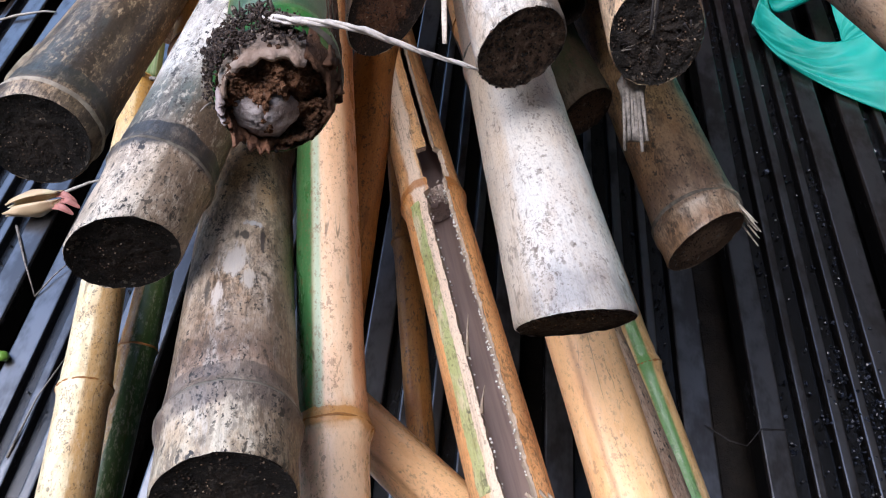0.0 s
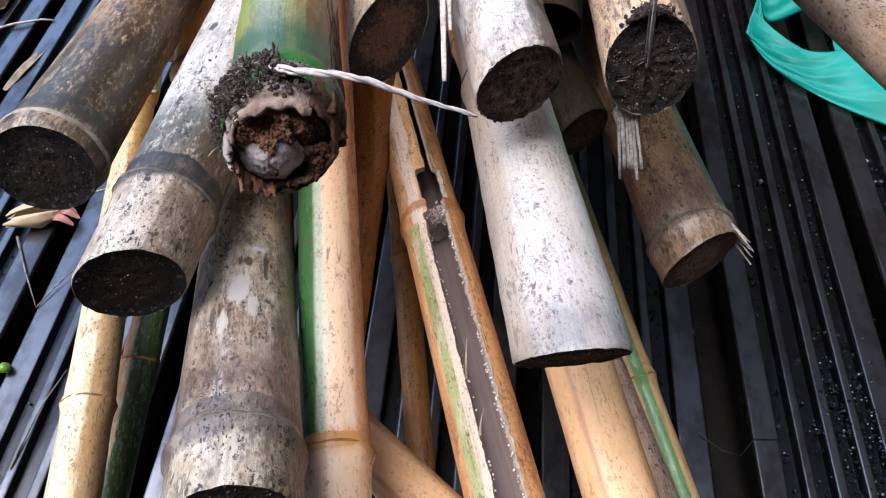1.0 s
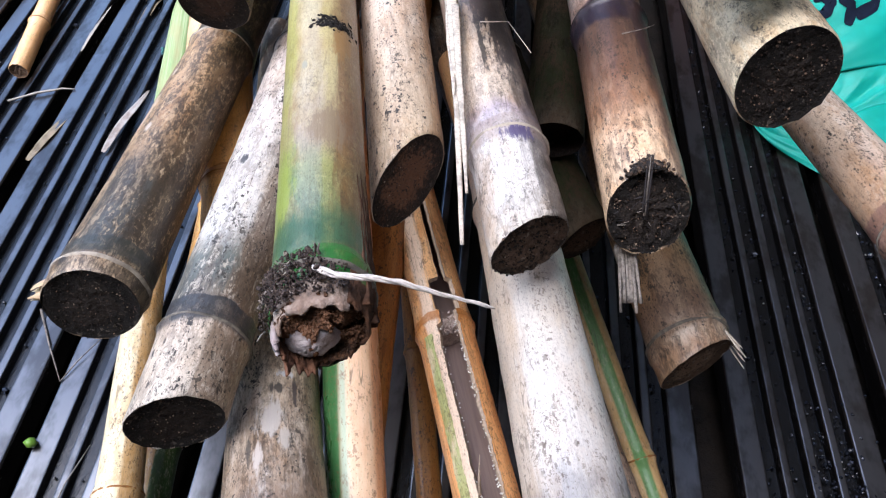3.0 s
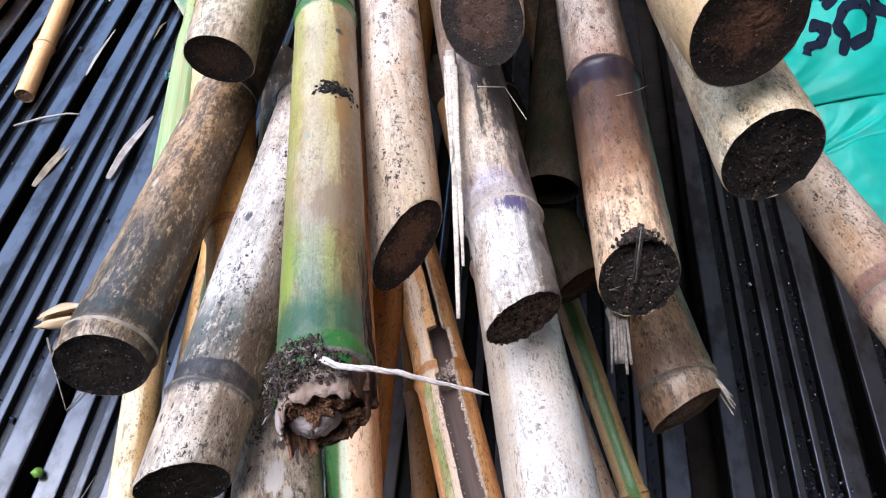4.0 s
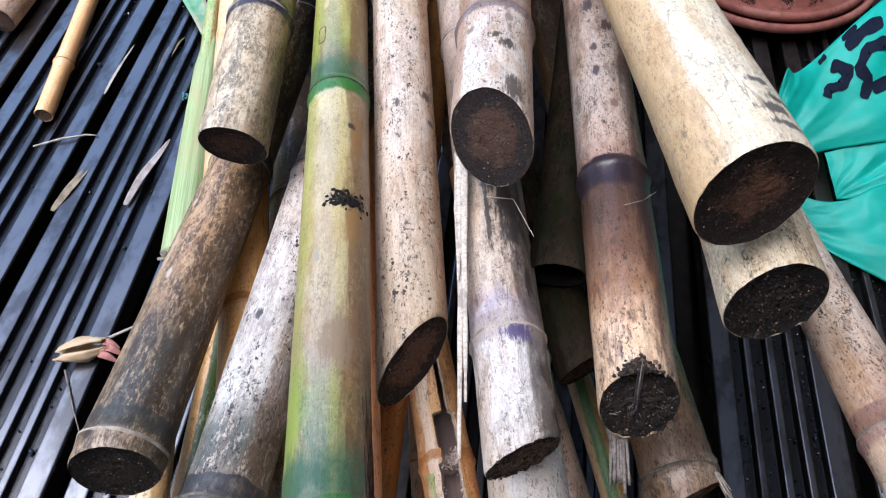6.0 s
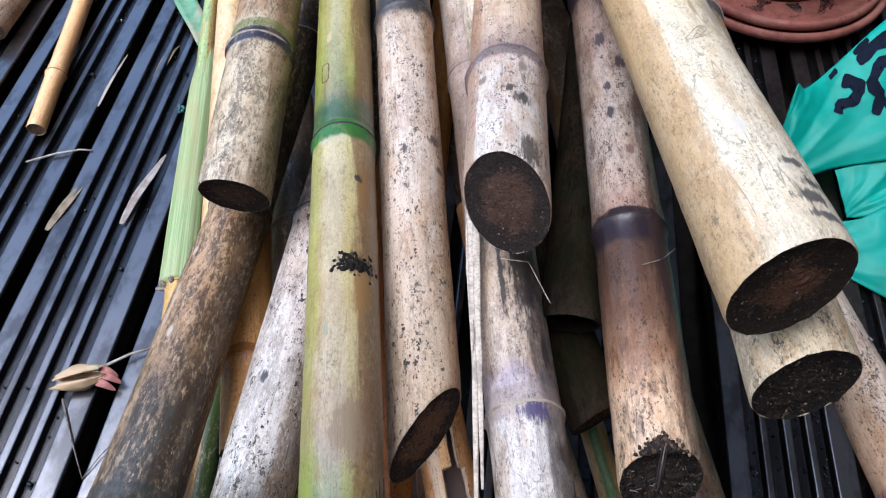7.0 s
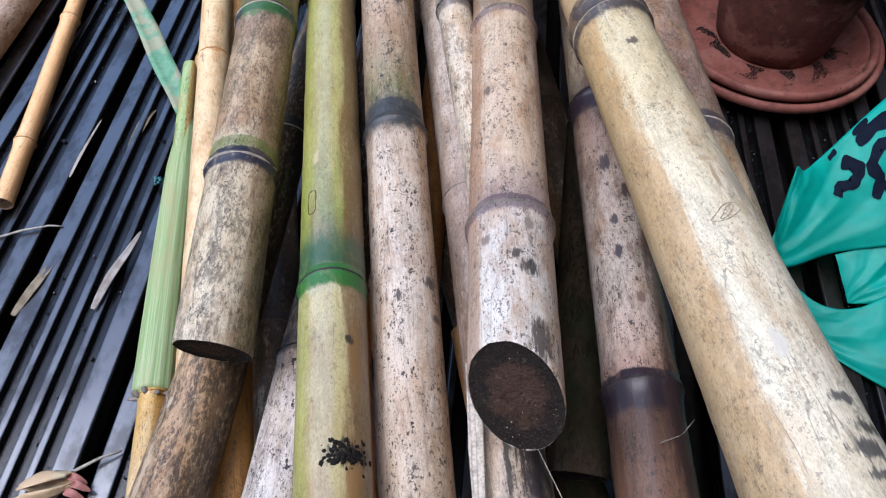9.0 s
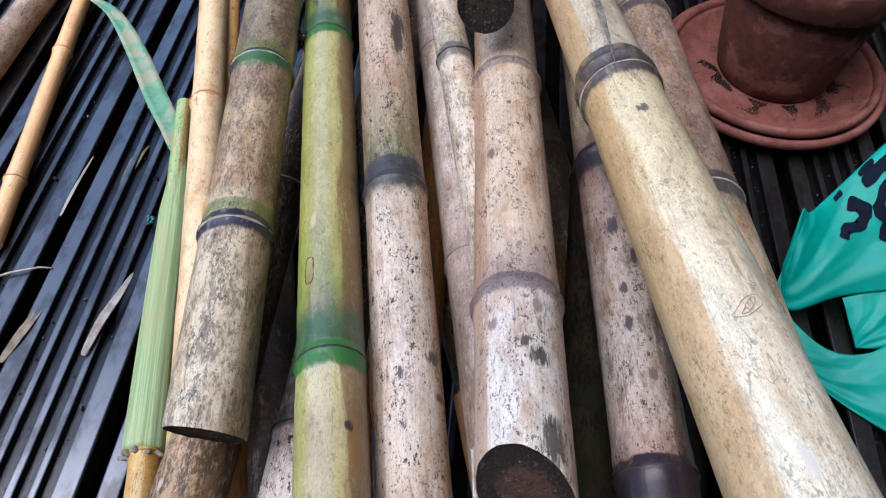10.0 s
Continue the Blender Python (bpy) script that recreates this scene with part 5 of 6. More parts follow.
world_strip(cane_p, "loose_fibre", [(0.004, 0.50, 0.452), (0.022, 0.497, 0.455), (0.037, 0.470, 0.452)], 0.0004, 1.0, FIBRE, 0.6)
world_strip(cane_n, "loose_fibre", [(0.098, 0.515, 0.4355), (0.112, 0.522, 0.4345), (0.122, 0.535, 0.429)], 0.0006, 0.8, GREY_FIBRE, 0.5)
# hanging fibre on the thick pale cane
for i in range(4):
    world_strip(cane_r1, "hanging_fibre", [(0.044 + i * 0.001, 0.93, 0.5135), (0.047 + 0.0015 * i, 0.87, 0.528), (0.053 + 0.001 * i, 0.83 - 0.006 * i, 0.533)], 0.0008, 0.8, GREY_FIBRE, 0.5, "dark dry fibre")
# healed scars on the thick pale cane
SCAR = plain("healed_scar_tan", (0.46, 0.37, 0.24), 0.7, 0.3, 400)
for z0, th0, hz, ht, turn in ((0.170, 0.02, 0.0045, 0.30, 0.25), (0.170, 0.02, 0.0022, 0.16, 0.25)):
    bm = bmesh.new()
    pts = []
    for k in range(33):
        a = math.tau * k / 32
        th = th0 + ht * math.sin(a) * (1 + 0.12 * math.sin(3 * a + z0 * 40))
        z = z0 + hz * math.cos(a) * (1 + 0.15 * math.sin(2 * a + 1)) + turn * 0.02 * math.sin(a)
        pts.append((math.sin(th) * (0.0325 - 0.007 * z), -math.cos(th) * (0.0325 - 0.007 * z), z))
    strand(bm, pts, 0.0002, 0.7, 5, 1.0, 0.6)
    part("healed_scar", bm, SCAR, cane_r1)
# torn brown husk down the flank of the green cane
HUSK = bpy.data.materials["torn_brown_sheath"]
rnd_h = random.Random(14)
for i in range(9):
    bm = bmesh.new()
    th0 = radians(62 + 5.5 * i)
    z0, z1 = rnd_h.uniform(-0.004, 0.012), rnd_h.uniform(0.035, 0.11)
    line = []
    for j in range(15):
        q = j / 14
        th = th0 + 0.10 * noise.noise((q * 5, i * 3.1, 0)) - 0.10 * q
        rr = 0.0219 + 0.0008 * abs(noise.noise((q * 6, i * 2.7, 4)))
        line.append((math.sin(th) * rr, -math.cos(th) * rr, z0 + (z1 - z0) * q))
    strand(bm, line, 0.0017, 0.35, 5, 0.15, 0.6)
    part("husk_strip", bm, HUSK, cane_g)
# oblong bud scar on the green cane
bm = bmesh.new()
pts = []
for k in range(41):
    a = math.tau * k / 40
    sq = (abs(math.cos(a)) ** 4 + abs(math.sin(a)) ** 4) ** 0.25
    th, z = -0.60 + 0.15 * math.sin(a) / sq, 0.447 + 0.013 * math.cos(a) / sq
    pts.append((math.sin(th) * 0.0239, -math.cos(th) * 0.0239, z))
strand(bm, pts, 0.0006, 0.8, 6, 1.0, 0.5)
part("bud_scar", bm, plain("dark_scar_edge", (0.10, 0.06, 0.03), 0.7, 0.3, 300), cane_g)
# knob of dried sheath at the far node of the green cane
bm = bmesh.new()
rnd_k = random.Random(3)
for i in range(90):
    th = radians(rnd_k.gauss(-78, 10))
    rr = 0.026 + rnd_k.uniform(0, 0.007)
    lump(bm, (math.sin(th) * rr, -math.cos(th) * rr, 0.808 + rnd_k.gauss(0, 0.005)), rnd_k.uniform(0.0008, 0.0026), rnd_k.uniform(0, 20), 0.8)
tagged(part("dried_knob", bm, CRUMBS, cane_g, "dried dark knob at the node", smooth=False), kind="stuff")
# frayed fibres at the end of the brown cane
rnd_x = random.Random(6)
for i in range(12):
    th = radians(rnd_x.uniform(45, 95))
    p = Vector((math.sin(th) * 0.0297, -math.cos(th) * 0.0297, 0.018))
    q = Vector((math.sin(th) * 0.0325 + rnd_x.uniform(0, 0.004), -math.cos(th) * 0.031, rnd_x.uniform(-0.010, 0.002)))
    bm = bmesh.new()
    strand(bm, [p, p.lerp(q, 0.5), q], rnd_x.uniform(0.0006, 0.0013), 0.6, 5, 0.4)
    part("frayed_fibre", bm, FIBRE, cane_x)
bm = bmesh.new()
for i in range(420):
    th, z = radians(rnd_x.uniform(-80, 100)), abs(rnd_x.gauss(0.036, 0.010))
    lump(bm, (math.sin(th) * 0.0296, -math.cos(th) * 0.0296, z), rnd_x.uniform(0.0002, 0.0009), rnd_x.uniform(0, 9))
tagged(part("soil_crust", bm, CRUMBS, cane_x, "crust of dark soil round the node", smooth=False), kind="stuff")
# torn sheath round the end of the speckled cane
bm = bmesh.new()
rows = []
for k in range(40):
    th = radians(-110 + 200 * k / 39)
    edge = 0.012 + 0.012 * noise.noise((k * 0.35, 9.0, 0))
    rows.append([bm.verts.new((math.sin(th) * rr, -math.cos(th) * rr, z)) for rr, z in ((0.0213, -0.002), (0.0218, edge * 0.5), (0.0222, edge), (0.0213, edge))])
for r0, r1 in zip(rows, rows[1:]):
    for j in range(3):
        bm.faces.new((r0[j], r1[j], r1[j + 1], r0[j + 1]))
part("torn_sheath", bm, plain("papery_sheath", (0.62, 0.54, 0.44), 0.75, 0.25, 200), cane_r3, "papery torn sheath")
# mud on the green cane
bm = bmesh.new()
rnd_m = random.Random(31)
for i in range(230):
    s, z = rnd_m.gauss(0.42, 0.24), rnd_m.gauss(0.231, 0.0042)
    s = max(-0.2, min(0.95, s))
    lump(bm, (s * 0.0220, -math.sqrt(1 - s * s) * 0.0220, z), rnd_m.uniform(0.0008, 0.0028), rnd_m.uniform(0, 9), 0.8)
tagged(part("mud_smear", bm, SOIL["black"], cane_g, "smear of black mud"), kind="stuff")


# ---- green sheathed shoot beside the pile ----
def shoot(thing):
    """Fluted green sheath over the pale cane, with the frayed node at its foot."""
    n = Nodes("green_leaf_sheath")
    s = n.attr("side")
    rib = n.noise(700, 3, 0.6, (1, 1, 0.01))
    c = n.mix(n.step(rib, 0.42, 0.62), (0.24, 0.37, 0.14), (0.40, 0.47, 0.26))
    c = n.mix(n.step(n.noise(30, 4, 0.6, (1, 1, 0.2)), 0.5, 0.7), c, (0.36, 0.36, 0.17))
    mat = n.finish(c, 0.45, n.bump(rib, 0.5, 0.001), 0.4)
    bm = bmesh.new()
    ls = bm.verts.layers.float.new("side")
    rows = []
    z0, z1 = 0.632, 1.09
    for j in range(60):
        q = j / 59
        z = z0 + (z1 - z0) * q
        row = []
        for k in range(40):
            th = math.tau * k / 40
            flute = 0.0006 * math.cos(th * 11)
            thin = (1 - 0.25 * q) * min(1.0, ((1.0 - q) / 0.35) ** 0.6 + 0.12)
            rx = 0.0215 * thin + flute * thin
            ry = 0.0172 * thin + flute * thin
            v = bm.verts.new((math.sin(th) * rx - 0.002 + 0.006 * q * q, -math.cos(th) * ry - 0.001, z))
            v[ls] = math.sin(th)
            row.append(v)
        rows.append(row)
    for r0, r1 in zip(rows, rows[1:]):
        for k in range(40):
            bm.faces.new((r0[k], r1[k], r1[(k + 1) % 40], r0[(k + 1) % 40]))
    bm.faces.new(rows[0])
    bm.faces.new(rows[-1])
    sheath = part("leaf_sheath", bm, mat, thing, "fluted pale green sheath")
    rnd = random.Random(12)
    for i in range(5):
        bm = bmesh.new()
        th = radians(-80 + i * 34)
        p = Vector((math.sin(th) * 0.0175, -math.cos(th) * 0.014, 0.627))
        q = p + Vector((math.sin(th) * 0.009, -math.cos(th) * 0.007, rnd.uniform(-0.006, 0.008)))
        strand(bm, [p - Vector((math.sin(th), -math.cos(th), 0)) * 0.004, p, q], 0.0042, 0.8, 8, 0.6, 0.4)
        part("withered_bud", bm, GREY_FIBRE, sheath, "withered grey bud")


shoot(cane_y1)


def blade(name, centre, width, mat, label, parent=None, fold=0.15, n=26, thick=0.0005):
    """A leaf blade along a smooth line of points, folded along its midrib."""
    pts = [Vector(p) for p in centre]
    bm = bmesh.new()
    rows = []
    for i in range(n + 1):
        q = i / n * (len(pts) - 1)
        k = min(int(q), len(pts) - 2)
        f = q - k
        p0, p1, p2, p3 = pts[max(k - 1, 0)], pts[k], pts[k + 1], pts[min(k + 2, len(pts) - 1)]
        p = 0.5 * ((2 * p1) + (p2 - p0) * f + (2 * p0 - 5 * p1 + 4 * p2 - p3) * f * f + (3 * p1 - p0 - 3 * p2 + p3) * f ** 3)
        t = (p2 - p1).normalized()
        side = t.cross(Vector((0, 0, 1)))
        side = side.normalized() if side.length > 1e-3 else Vector((1, 0, 0))
        up = side.cross(t)
        u = i / n
        w = width * (max(0.0, math.sin(math.pi * min(1, 0.08 + 0.92 * u))) ** 0.6) * (1 - 0.3 * u)
        rows.append([bm.verts.new(p + side * w * c + up * (abs(c) * w * fold * 2 + 0.0006 * noise.noise((i * 0.5, c * 3, 0)) - h)) for h, cs in ((0, (-1, -0.5, 0, 0.5, 1)), (thick, (1, 0.5, 0, -0.5, -1))) for c in cs])
    for r0, r1 in zip(rows, rows[1:]):
        for k in range(10):
            bm.faces.new((r0[k], r1[k], r1[(k + 1) % 10], r0[(k + 1) % 10]))
    bm.faces.new(rows[0])
    bm.faces.new(rows[-1][::-1])
    ob = part(name, bm, mat, parent)
    return tagged(ob, label, "leaf") if parent is None else ob


def leaf_mat(name, a, b, edge, rough=0.5):
    n = Nodes(name)
    v = n.noise(60, 5, 0.65)
    c = n.mix(n.step(v, 0.42, 0.6), a, b)
    c = n.mix(n.step(n.noise(22, 4, 0.6, shift=(5, 2, 1)), 0.46, 0.58), c, edge)
    return n.finish(c, rough, n.bump(n.noise(400, 3, 0.6), 0.3, 0.0006), 0.4)


blade("bamboo_leaf", [(-0.5146, 1.150, 0.0225), (-0.545, 1.205, 0.022), (-0.592, 1.274, 0.020), (-0.655, 1.370, 0.035), (-0.718, 1.447, 0.048), (-0.79, 1.50, 0.04)], 0.021,
      leaf_mat("drying_green_leaf", (0.10, 0.26, 0.15), (0.15, 0.33, 0.20), (0.30, 0.31, 0.2)), "drooping green bamboo leaf with dry brown edges")

# ---- litter on the decking ----
blade("dry_leaf", [(-0.541, 0.800, 0.003), (-0.534, 0.850, 0.006), (-0.524, 0.895, 0.006), (-0.519, 0.935, 0.003)], 0.0075, leaf_mat("pale_dry_leaf", (0.30, 0.27, 0.24), (0.22, 0.18, 0.15), (0.36, 0.33, 0.30)), "pale dry leaf lying on the decking")
blade("dry_leaf", [(-0.648, 0.782, -0.002), (-0.638, 0.82, 0.001), (-0.630, 0.86, -0.001), (-0.628, 0.885, -0.003)], 0.008, leaf_mat("tan_dry_leaf", (0.20, 0.16, 0.10), (0.12, 0.09, 0.05), (0.26, 0.21, 0.14)), "tan dry leaf wedged between boards")
blade("dry_leaf", [(-0.664, 1.025, 0.001), (-0.662, 1.08, 0.003), (-0.659, 1.15, 0.001)], 0.0028, leaf_mat("grey_dry_leaf", (0.34, 0.31, 0.26), (0.25, 0.22, 0.19), (0.4, 0.36, 0.3)), "narrow grey dry leaf on the decking")
blade("dry_leaf", [(-0.60, 1.10, -0.012), (-0.59, 1.16, -0.004), (-0.585, 1.19, -0.01)], 0.009, bpy.data.materials["tan_dry_leaf"], "tan dry leaf wedged between boards")


def twig(points, radius, mat, label, name="twig", cat="twig"):
    bm = bmesh.new()
    strand(bm, points, radius, 1.0, 6, 0.5, 0.5)
    tagged(part(name, bm, mat, None), label, cat)


STRAW_MAT = plain("grey_straw", (0.46, 0.42, 0.36), 0.7, 0.25, 400)
twig([(-0.73, 0.900, 0.002), (-0.69, 0.917, 0.005), (-0.655, 0.930, 0.004), (-0.637, 0.932, 0.002)], 0.002, STRAW_MAT, "pale straw lying across the decking", "straw", "straw")
twig([(-0.520, 0.536, 0.002), (-0.49, 0.49, 0.003), (-0.458, 0.444, 0.002)], 0.0013, GREY_FIBRE, "thin grey twig on the decking")
twig([(-0.458, 0.444, 0.002), (-0.447, 0.470, 0.004), (-0.43, 0.500, 0.005)], 0.0011, GREY_FIBRE, "thin grey twig on the decking")
twig([(-0.41, 0.27, 0.001), (-0.405, 0.33, 0.004), (-0.393, 0.372, 0.006)], 0.0012, GREY_FIBRE, "thin grey twig on the decking")
twig([(0.232, 0.352, 0.001), (0.252, 0.338, 0.002), (0.268, 0.335, 0.0), (0.283, 0.352, 0.002), (0.306, 0.353, 0.001)], 0.0008, RING_DARK, "thin dark root lying over the gap")


def bud():
    """A fallen pale flower bud with a dry stalk."""
    thing = tagged(new("fallen_bud"), "fallen pale yellow bud with a pink tip and dry stalk", "flower bud")
    thing.location = (-0.498, 0.562, 0.0005)
    cream = leaf_mat("cream_petal", (0.62, 0.53, 0.32), (0.76, 0.71, 0.56), (0.55, 0.40, 0.24), 0.5)
    axis = Vector((0.94, 0.33, 0.02)).normalized()
    side = Vector((-axis.y, axis.x, 0)).normalized()
    for i in range(5):
        mid = math.tau * i / 5 + 0.5 * math.sin(i * 4.1)
        bm = bmesh.new()
        rows = []
        for j in range(15):
            q = j / 14
            rr = 0.0130 * (0.42 + 0.75 * math.sin(math.pi * min(1.0, 0.12 + 0.78 * q)) ** 1.2) + 0.0012 * math.sin(i * 2.3)
            row = []
            for k in range(7):
                a = mid + (k / 6 - 0.5) * 1.7 * (1 - 0.35 * q ** 3)
                lift = rr * (1 + 0.12 * (i % 3) - 0.1 + 0.22 * noise.noise((i * 3.0, q * 3, k * 0.7)))
                p = axis * (-0.032 + 0.056 * q + 0.012 * noise.noise((i * 1.7, k * 0.5, 2.0)) * (1 if j in (0, 14) else 0.4)) + side * lift * math.cos(a) + Vector((0, 0, 0.014 + lift * 0.85 * math.sin(a)))
                row.append(bm.verts.new(p))
            rows.append(row)
        for r0, r1 in zip(rows, rows[1:]):
            for k in range(6):
                bm.faces.new((r0[k], r0[k + 1], r1[k + 1], r1[k]))
        ob = part("petal", bm, cream, thing)
        ob.modifiers.new("thick", "SOLIDIFY").thickness = 0.0008
    for i, (dx, dy) in enumerate(((0.034, -0.006), (0.038, 0.004), (0.031, 0.012))):
        blade("tip", [(dx - 0.014, dy, 0.014), (dx - 0.003, dy - 0.002, 0.017), (dx + 0.010, dy - 0.005, 0.009)], 0.0055, plain("pink_tip", (0.42, 0.17, 0.14), 0.6) if i == 0 else bpy.data.materials["pink_tip"], "", thing, 0.2, 12)
    bm = bmesh.new()
    strand(bm, [(0.02, 0.018, 0.012), (0.045, 0.038, 0.010), (0.066, 0.050, 0.006)], 0.0022, 0.8, 7, 0.8, 0.3)
    part("stalk", bm, STRAW_MAT, thing, "dry grey stalk")


bud()
bm = bmesh.new()
lump(bm, (0, 0, 0), 0.0075, 2.0)
bmesh.ops.subdivide_edges(bm, edges=list(bm.edges), cuts=1, use_grid_fill=True, smooth=0.6)
pod = tagged(part("green_berry", bm, plain("green_berry_skin", (0.16, 0.32, 0.04), 0.4), None), "small green berry on the decking", "berry")
pod.location = (-0.457, 0.370, 0.006)
bm = bmesh.new()
lump(bm, (0, 0, 0), 0.006, 5.0)
pink = tagged(part("pink_petal", bm, plain("pink_petal_skin", (0.62, 0.36, 0.38), 0.5), None), "small pink petal beside the shoot", "petal")
pink.location = (-0.408, 0.628, 0.005)
bm = bmesh.new()
for i in range(9):
    lump(bm, (random.uniform(-0.006, 0.006), random.uniform(-0.007, 0.007), random.uniform(-0.002, 0.002)), 0.003, i * 1.3)
scrap = tagged(part("teal_scrap", bm, plain("teal_scrap_skin", (0.05, 0.19, 0.20), 0.5), None), "teal scrap lying on the decking", "scrap")
scrap.location = (-0.526, 1.028, 0.003)

# grit washed into the grooves
rnd_g = random.Random(77)
bm = bmesh.new()
spots = []
for left, w in [(b, 0.146) for b in BOARDS[0][:3]] + [(BOARDS[2][3], 0.158)] + [(b, 0.160) for b in BOARDS[1][:2]] + [(BOARDS[2][0], 0.158)]:
    k = w / 0.145
    for i in range(4):
        spots.append((left + RIDGES[i][1] * k + 0.002, left + RIDGES[i + 1][0] * k - 0.002))
for i in range(2600):
    lo, hi = spots[rnd_g.randrange(len(spots))] if rnd_g.random() < 0.35 else spots[rnd_g.randrange(16)]
    y = rnd_g.uniform(0.2, 1.5)
    lump(bm, (rnd_g.uniform(lo, hi), y, -0.0085 + rnd_g.uniform(0, 0.002)), rnd_g.uniform(0.0006, 0.0024) * (1 + (rnd_g.random() < 0.05)), rnd_g.uniform(0, 30))
for i in range(500):
    lump(bm, (rnd_g.gauss(0.388, 0.02), rnd_g.gauss(0.37, 0.05), -0.004 + rnd_g.uniform(-0.004, 0.004)), rnd_g.uniform(0.0006, 0.0026), rnd_g.uniform(0, 30))
n = Nodes("wet_grit")
isl = n.nt.nodes.new("ShaderNodeNewGeometry").outputs["Random Per Island"]
tagged(part("grit", bm, n.finish(n.ramp(isl, [(0.0, (0.006, 0.007, 0.010)), (0.8, (0.012, 0.015, 0.024)), (0.985, (0.035, 0.04, 0.055)), (1.0, (0.35, 0.35, 0.33))]), 0.25, None, 0.5), None, smooth=False),
       "wet dark grit and a few pale chips in the grooves", "grit", kind="stuff")


# ---- terracotta pot on its saucers ----
def lathe(bm, prof, seg=64, wobble=0.0006):
    rows = []
    for k in range(seg):
        th = math.tau * k / seg
        rows.append([bm.verts.new((math.cos(th) * (r + wobble * noise.noise((math.cos(th) * 2, math.sin(th) * 2, z * 20))), math.sin(th) * (r + wobble * noise.noise((math.cos(th) * 2, math.sin(th) * 2, z * 20 + 5))), z)) for r, z in prof])
    for k in range(seg):
        r0, r1 = rows[k], rows[(k + 1) % seg]
        for j in range(len(prof) - 1):
            bm.faces.new((r0[j], r1[j], r1[j + 1], r0[j + 1]))
    for j in (0, len(prof) - 1):
        if prof[j][0] < 0.02:
            bm.faces.new([r[j] for r in rows][:: 1 if j else -1])


def terracotta(name, colour):
    n = Nodes(name)
    a = n.noise(60, 5, 0.7)
    c = n.mix(n.step(a, 0.42, 0.62), colour, tuple(v * 0.7 for v in colour))
    c = n.mix(n.math("MULTIPLY", n.step(n.noise(14, 6, 0.7, shift=(3, 1, 2)), 0.5, 0.62), 0.5), c, (0.28, 0.13, 0.10))
    c = n.mix(n.math("MULTIPLY", n.step(n.noise(28, 7, 0.75, shift=(1, 7, 2)), 0.58, 0.66), 0.85), c, (0.03, 0.022, 0.018))
    return n.finish(c, 0.75, n.bump(a, 0.4, 0.001), 0.35)


CLAY = terracotta("terracotta", (0.21, 0.07, 0.052))
# pot clay darker than the saucers', to hold the shadow it stands in
CLAY_DARK = terracotta("terracotta_shadowed", (0.095, 0.03, 0.02))
for z, rad, label in ((0.001, 0.190, "broad terracotta saucer on the decking"), (0.0145, 0.177, "terracotta saucer stacked in another saucer")):
    saucer = tagged(new("plant_saucer"), label, "saucer")
    saucer.location = (0.438, 1.430, z)
    bm = bmesh.new()
    lathe(bm, [(0.004, 0.0), (rad - 0.045, 0.0), (rad - 0.036, 0.003), (rad - 0.011, 0.024), (rad - 0.006, 0.029), (rad - 0.014, 0.030), (rad - 0.022, 0.024), (rad - 0.036, 0.010), (rad - 0.05, 0.007), (0.004, 0.007)])
    part("dish", bm, CLAY, saucer)
    bm = bmesh.new()
    lathe(bm, [(rad - 0.015, 0.027), (rad - 0.005, 0.024), (rad - 0.001, 0.027), (rad, 0.034), (rad - 0.002, 0.039), (rad - 0.006, 0.041), (rad - 0.011, 0.039), (rad - 0.014, 0.034), (rad - 0.015, 0.027)])
    part("rim", bm, CLAY, saucer)
rnd_s = random.Random(55)
bm = bmesh.new()
for i in range(5200):
    th = rnd_s.uniform(math.radians(170), math.radians(345))
    rr = 0.094 + abs(rnd_s.gauss(0, 0.022))
    x, y = 0.446 + math.cos(th) * rr, 1.442 + math.sin(th) * rr
    if noise.noise((x * 38, y * 38, 2.0)) > 0.16 and rr < 0.13:
        lump(bm, (x, y, 0.0225 + rnd_s.uniform(0, 0.0012)), rnd_s.uniform(0.0004, 0.0011), rnd_s.uniform(0, 30))
tagged(part("spilled_soil", bm, SOIL["black"], None, smooth=False), "dark soil spilled round the pot in its saucer", "soil", kind="stuff")
pot = tagged(new("plant_pot"), "dark terracotta plant pot standing in saucers", "plant pot")
pot.location = (0.448, 1.445, 0.021)
bm = bmesh.new()
lathe(bm, [(0.004, 0.0), (0.088, 0.0), (0.094, 0.004), (0.100, 0.03), (0.125, 0.19), (0.121, 0.195), (0.115, 0.19), (0.092, 0.03), (0.085, 0.012), (0.004, 0.012)])
part("body", bm, CLAY_DARK, pot)
bm = bmesh.new()
lathe(bm, [(0.124, 0.185), (0.136, 0.187), (0.139, 0.192), (0.142, 0.235), (0.139, 0.24), (0.130, 0.24), (0.126, 0.235), (0.124, 0.185)])
part("rim", bm, CLAY_DARK, pot)


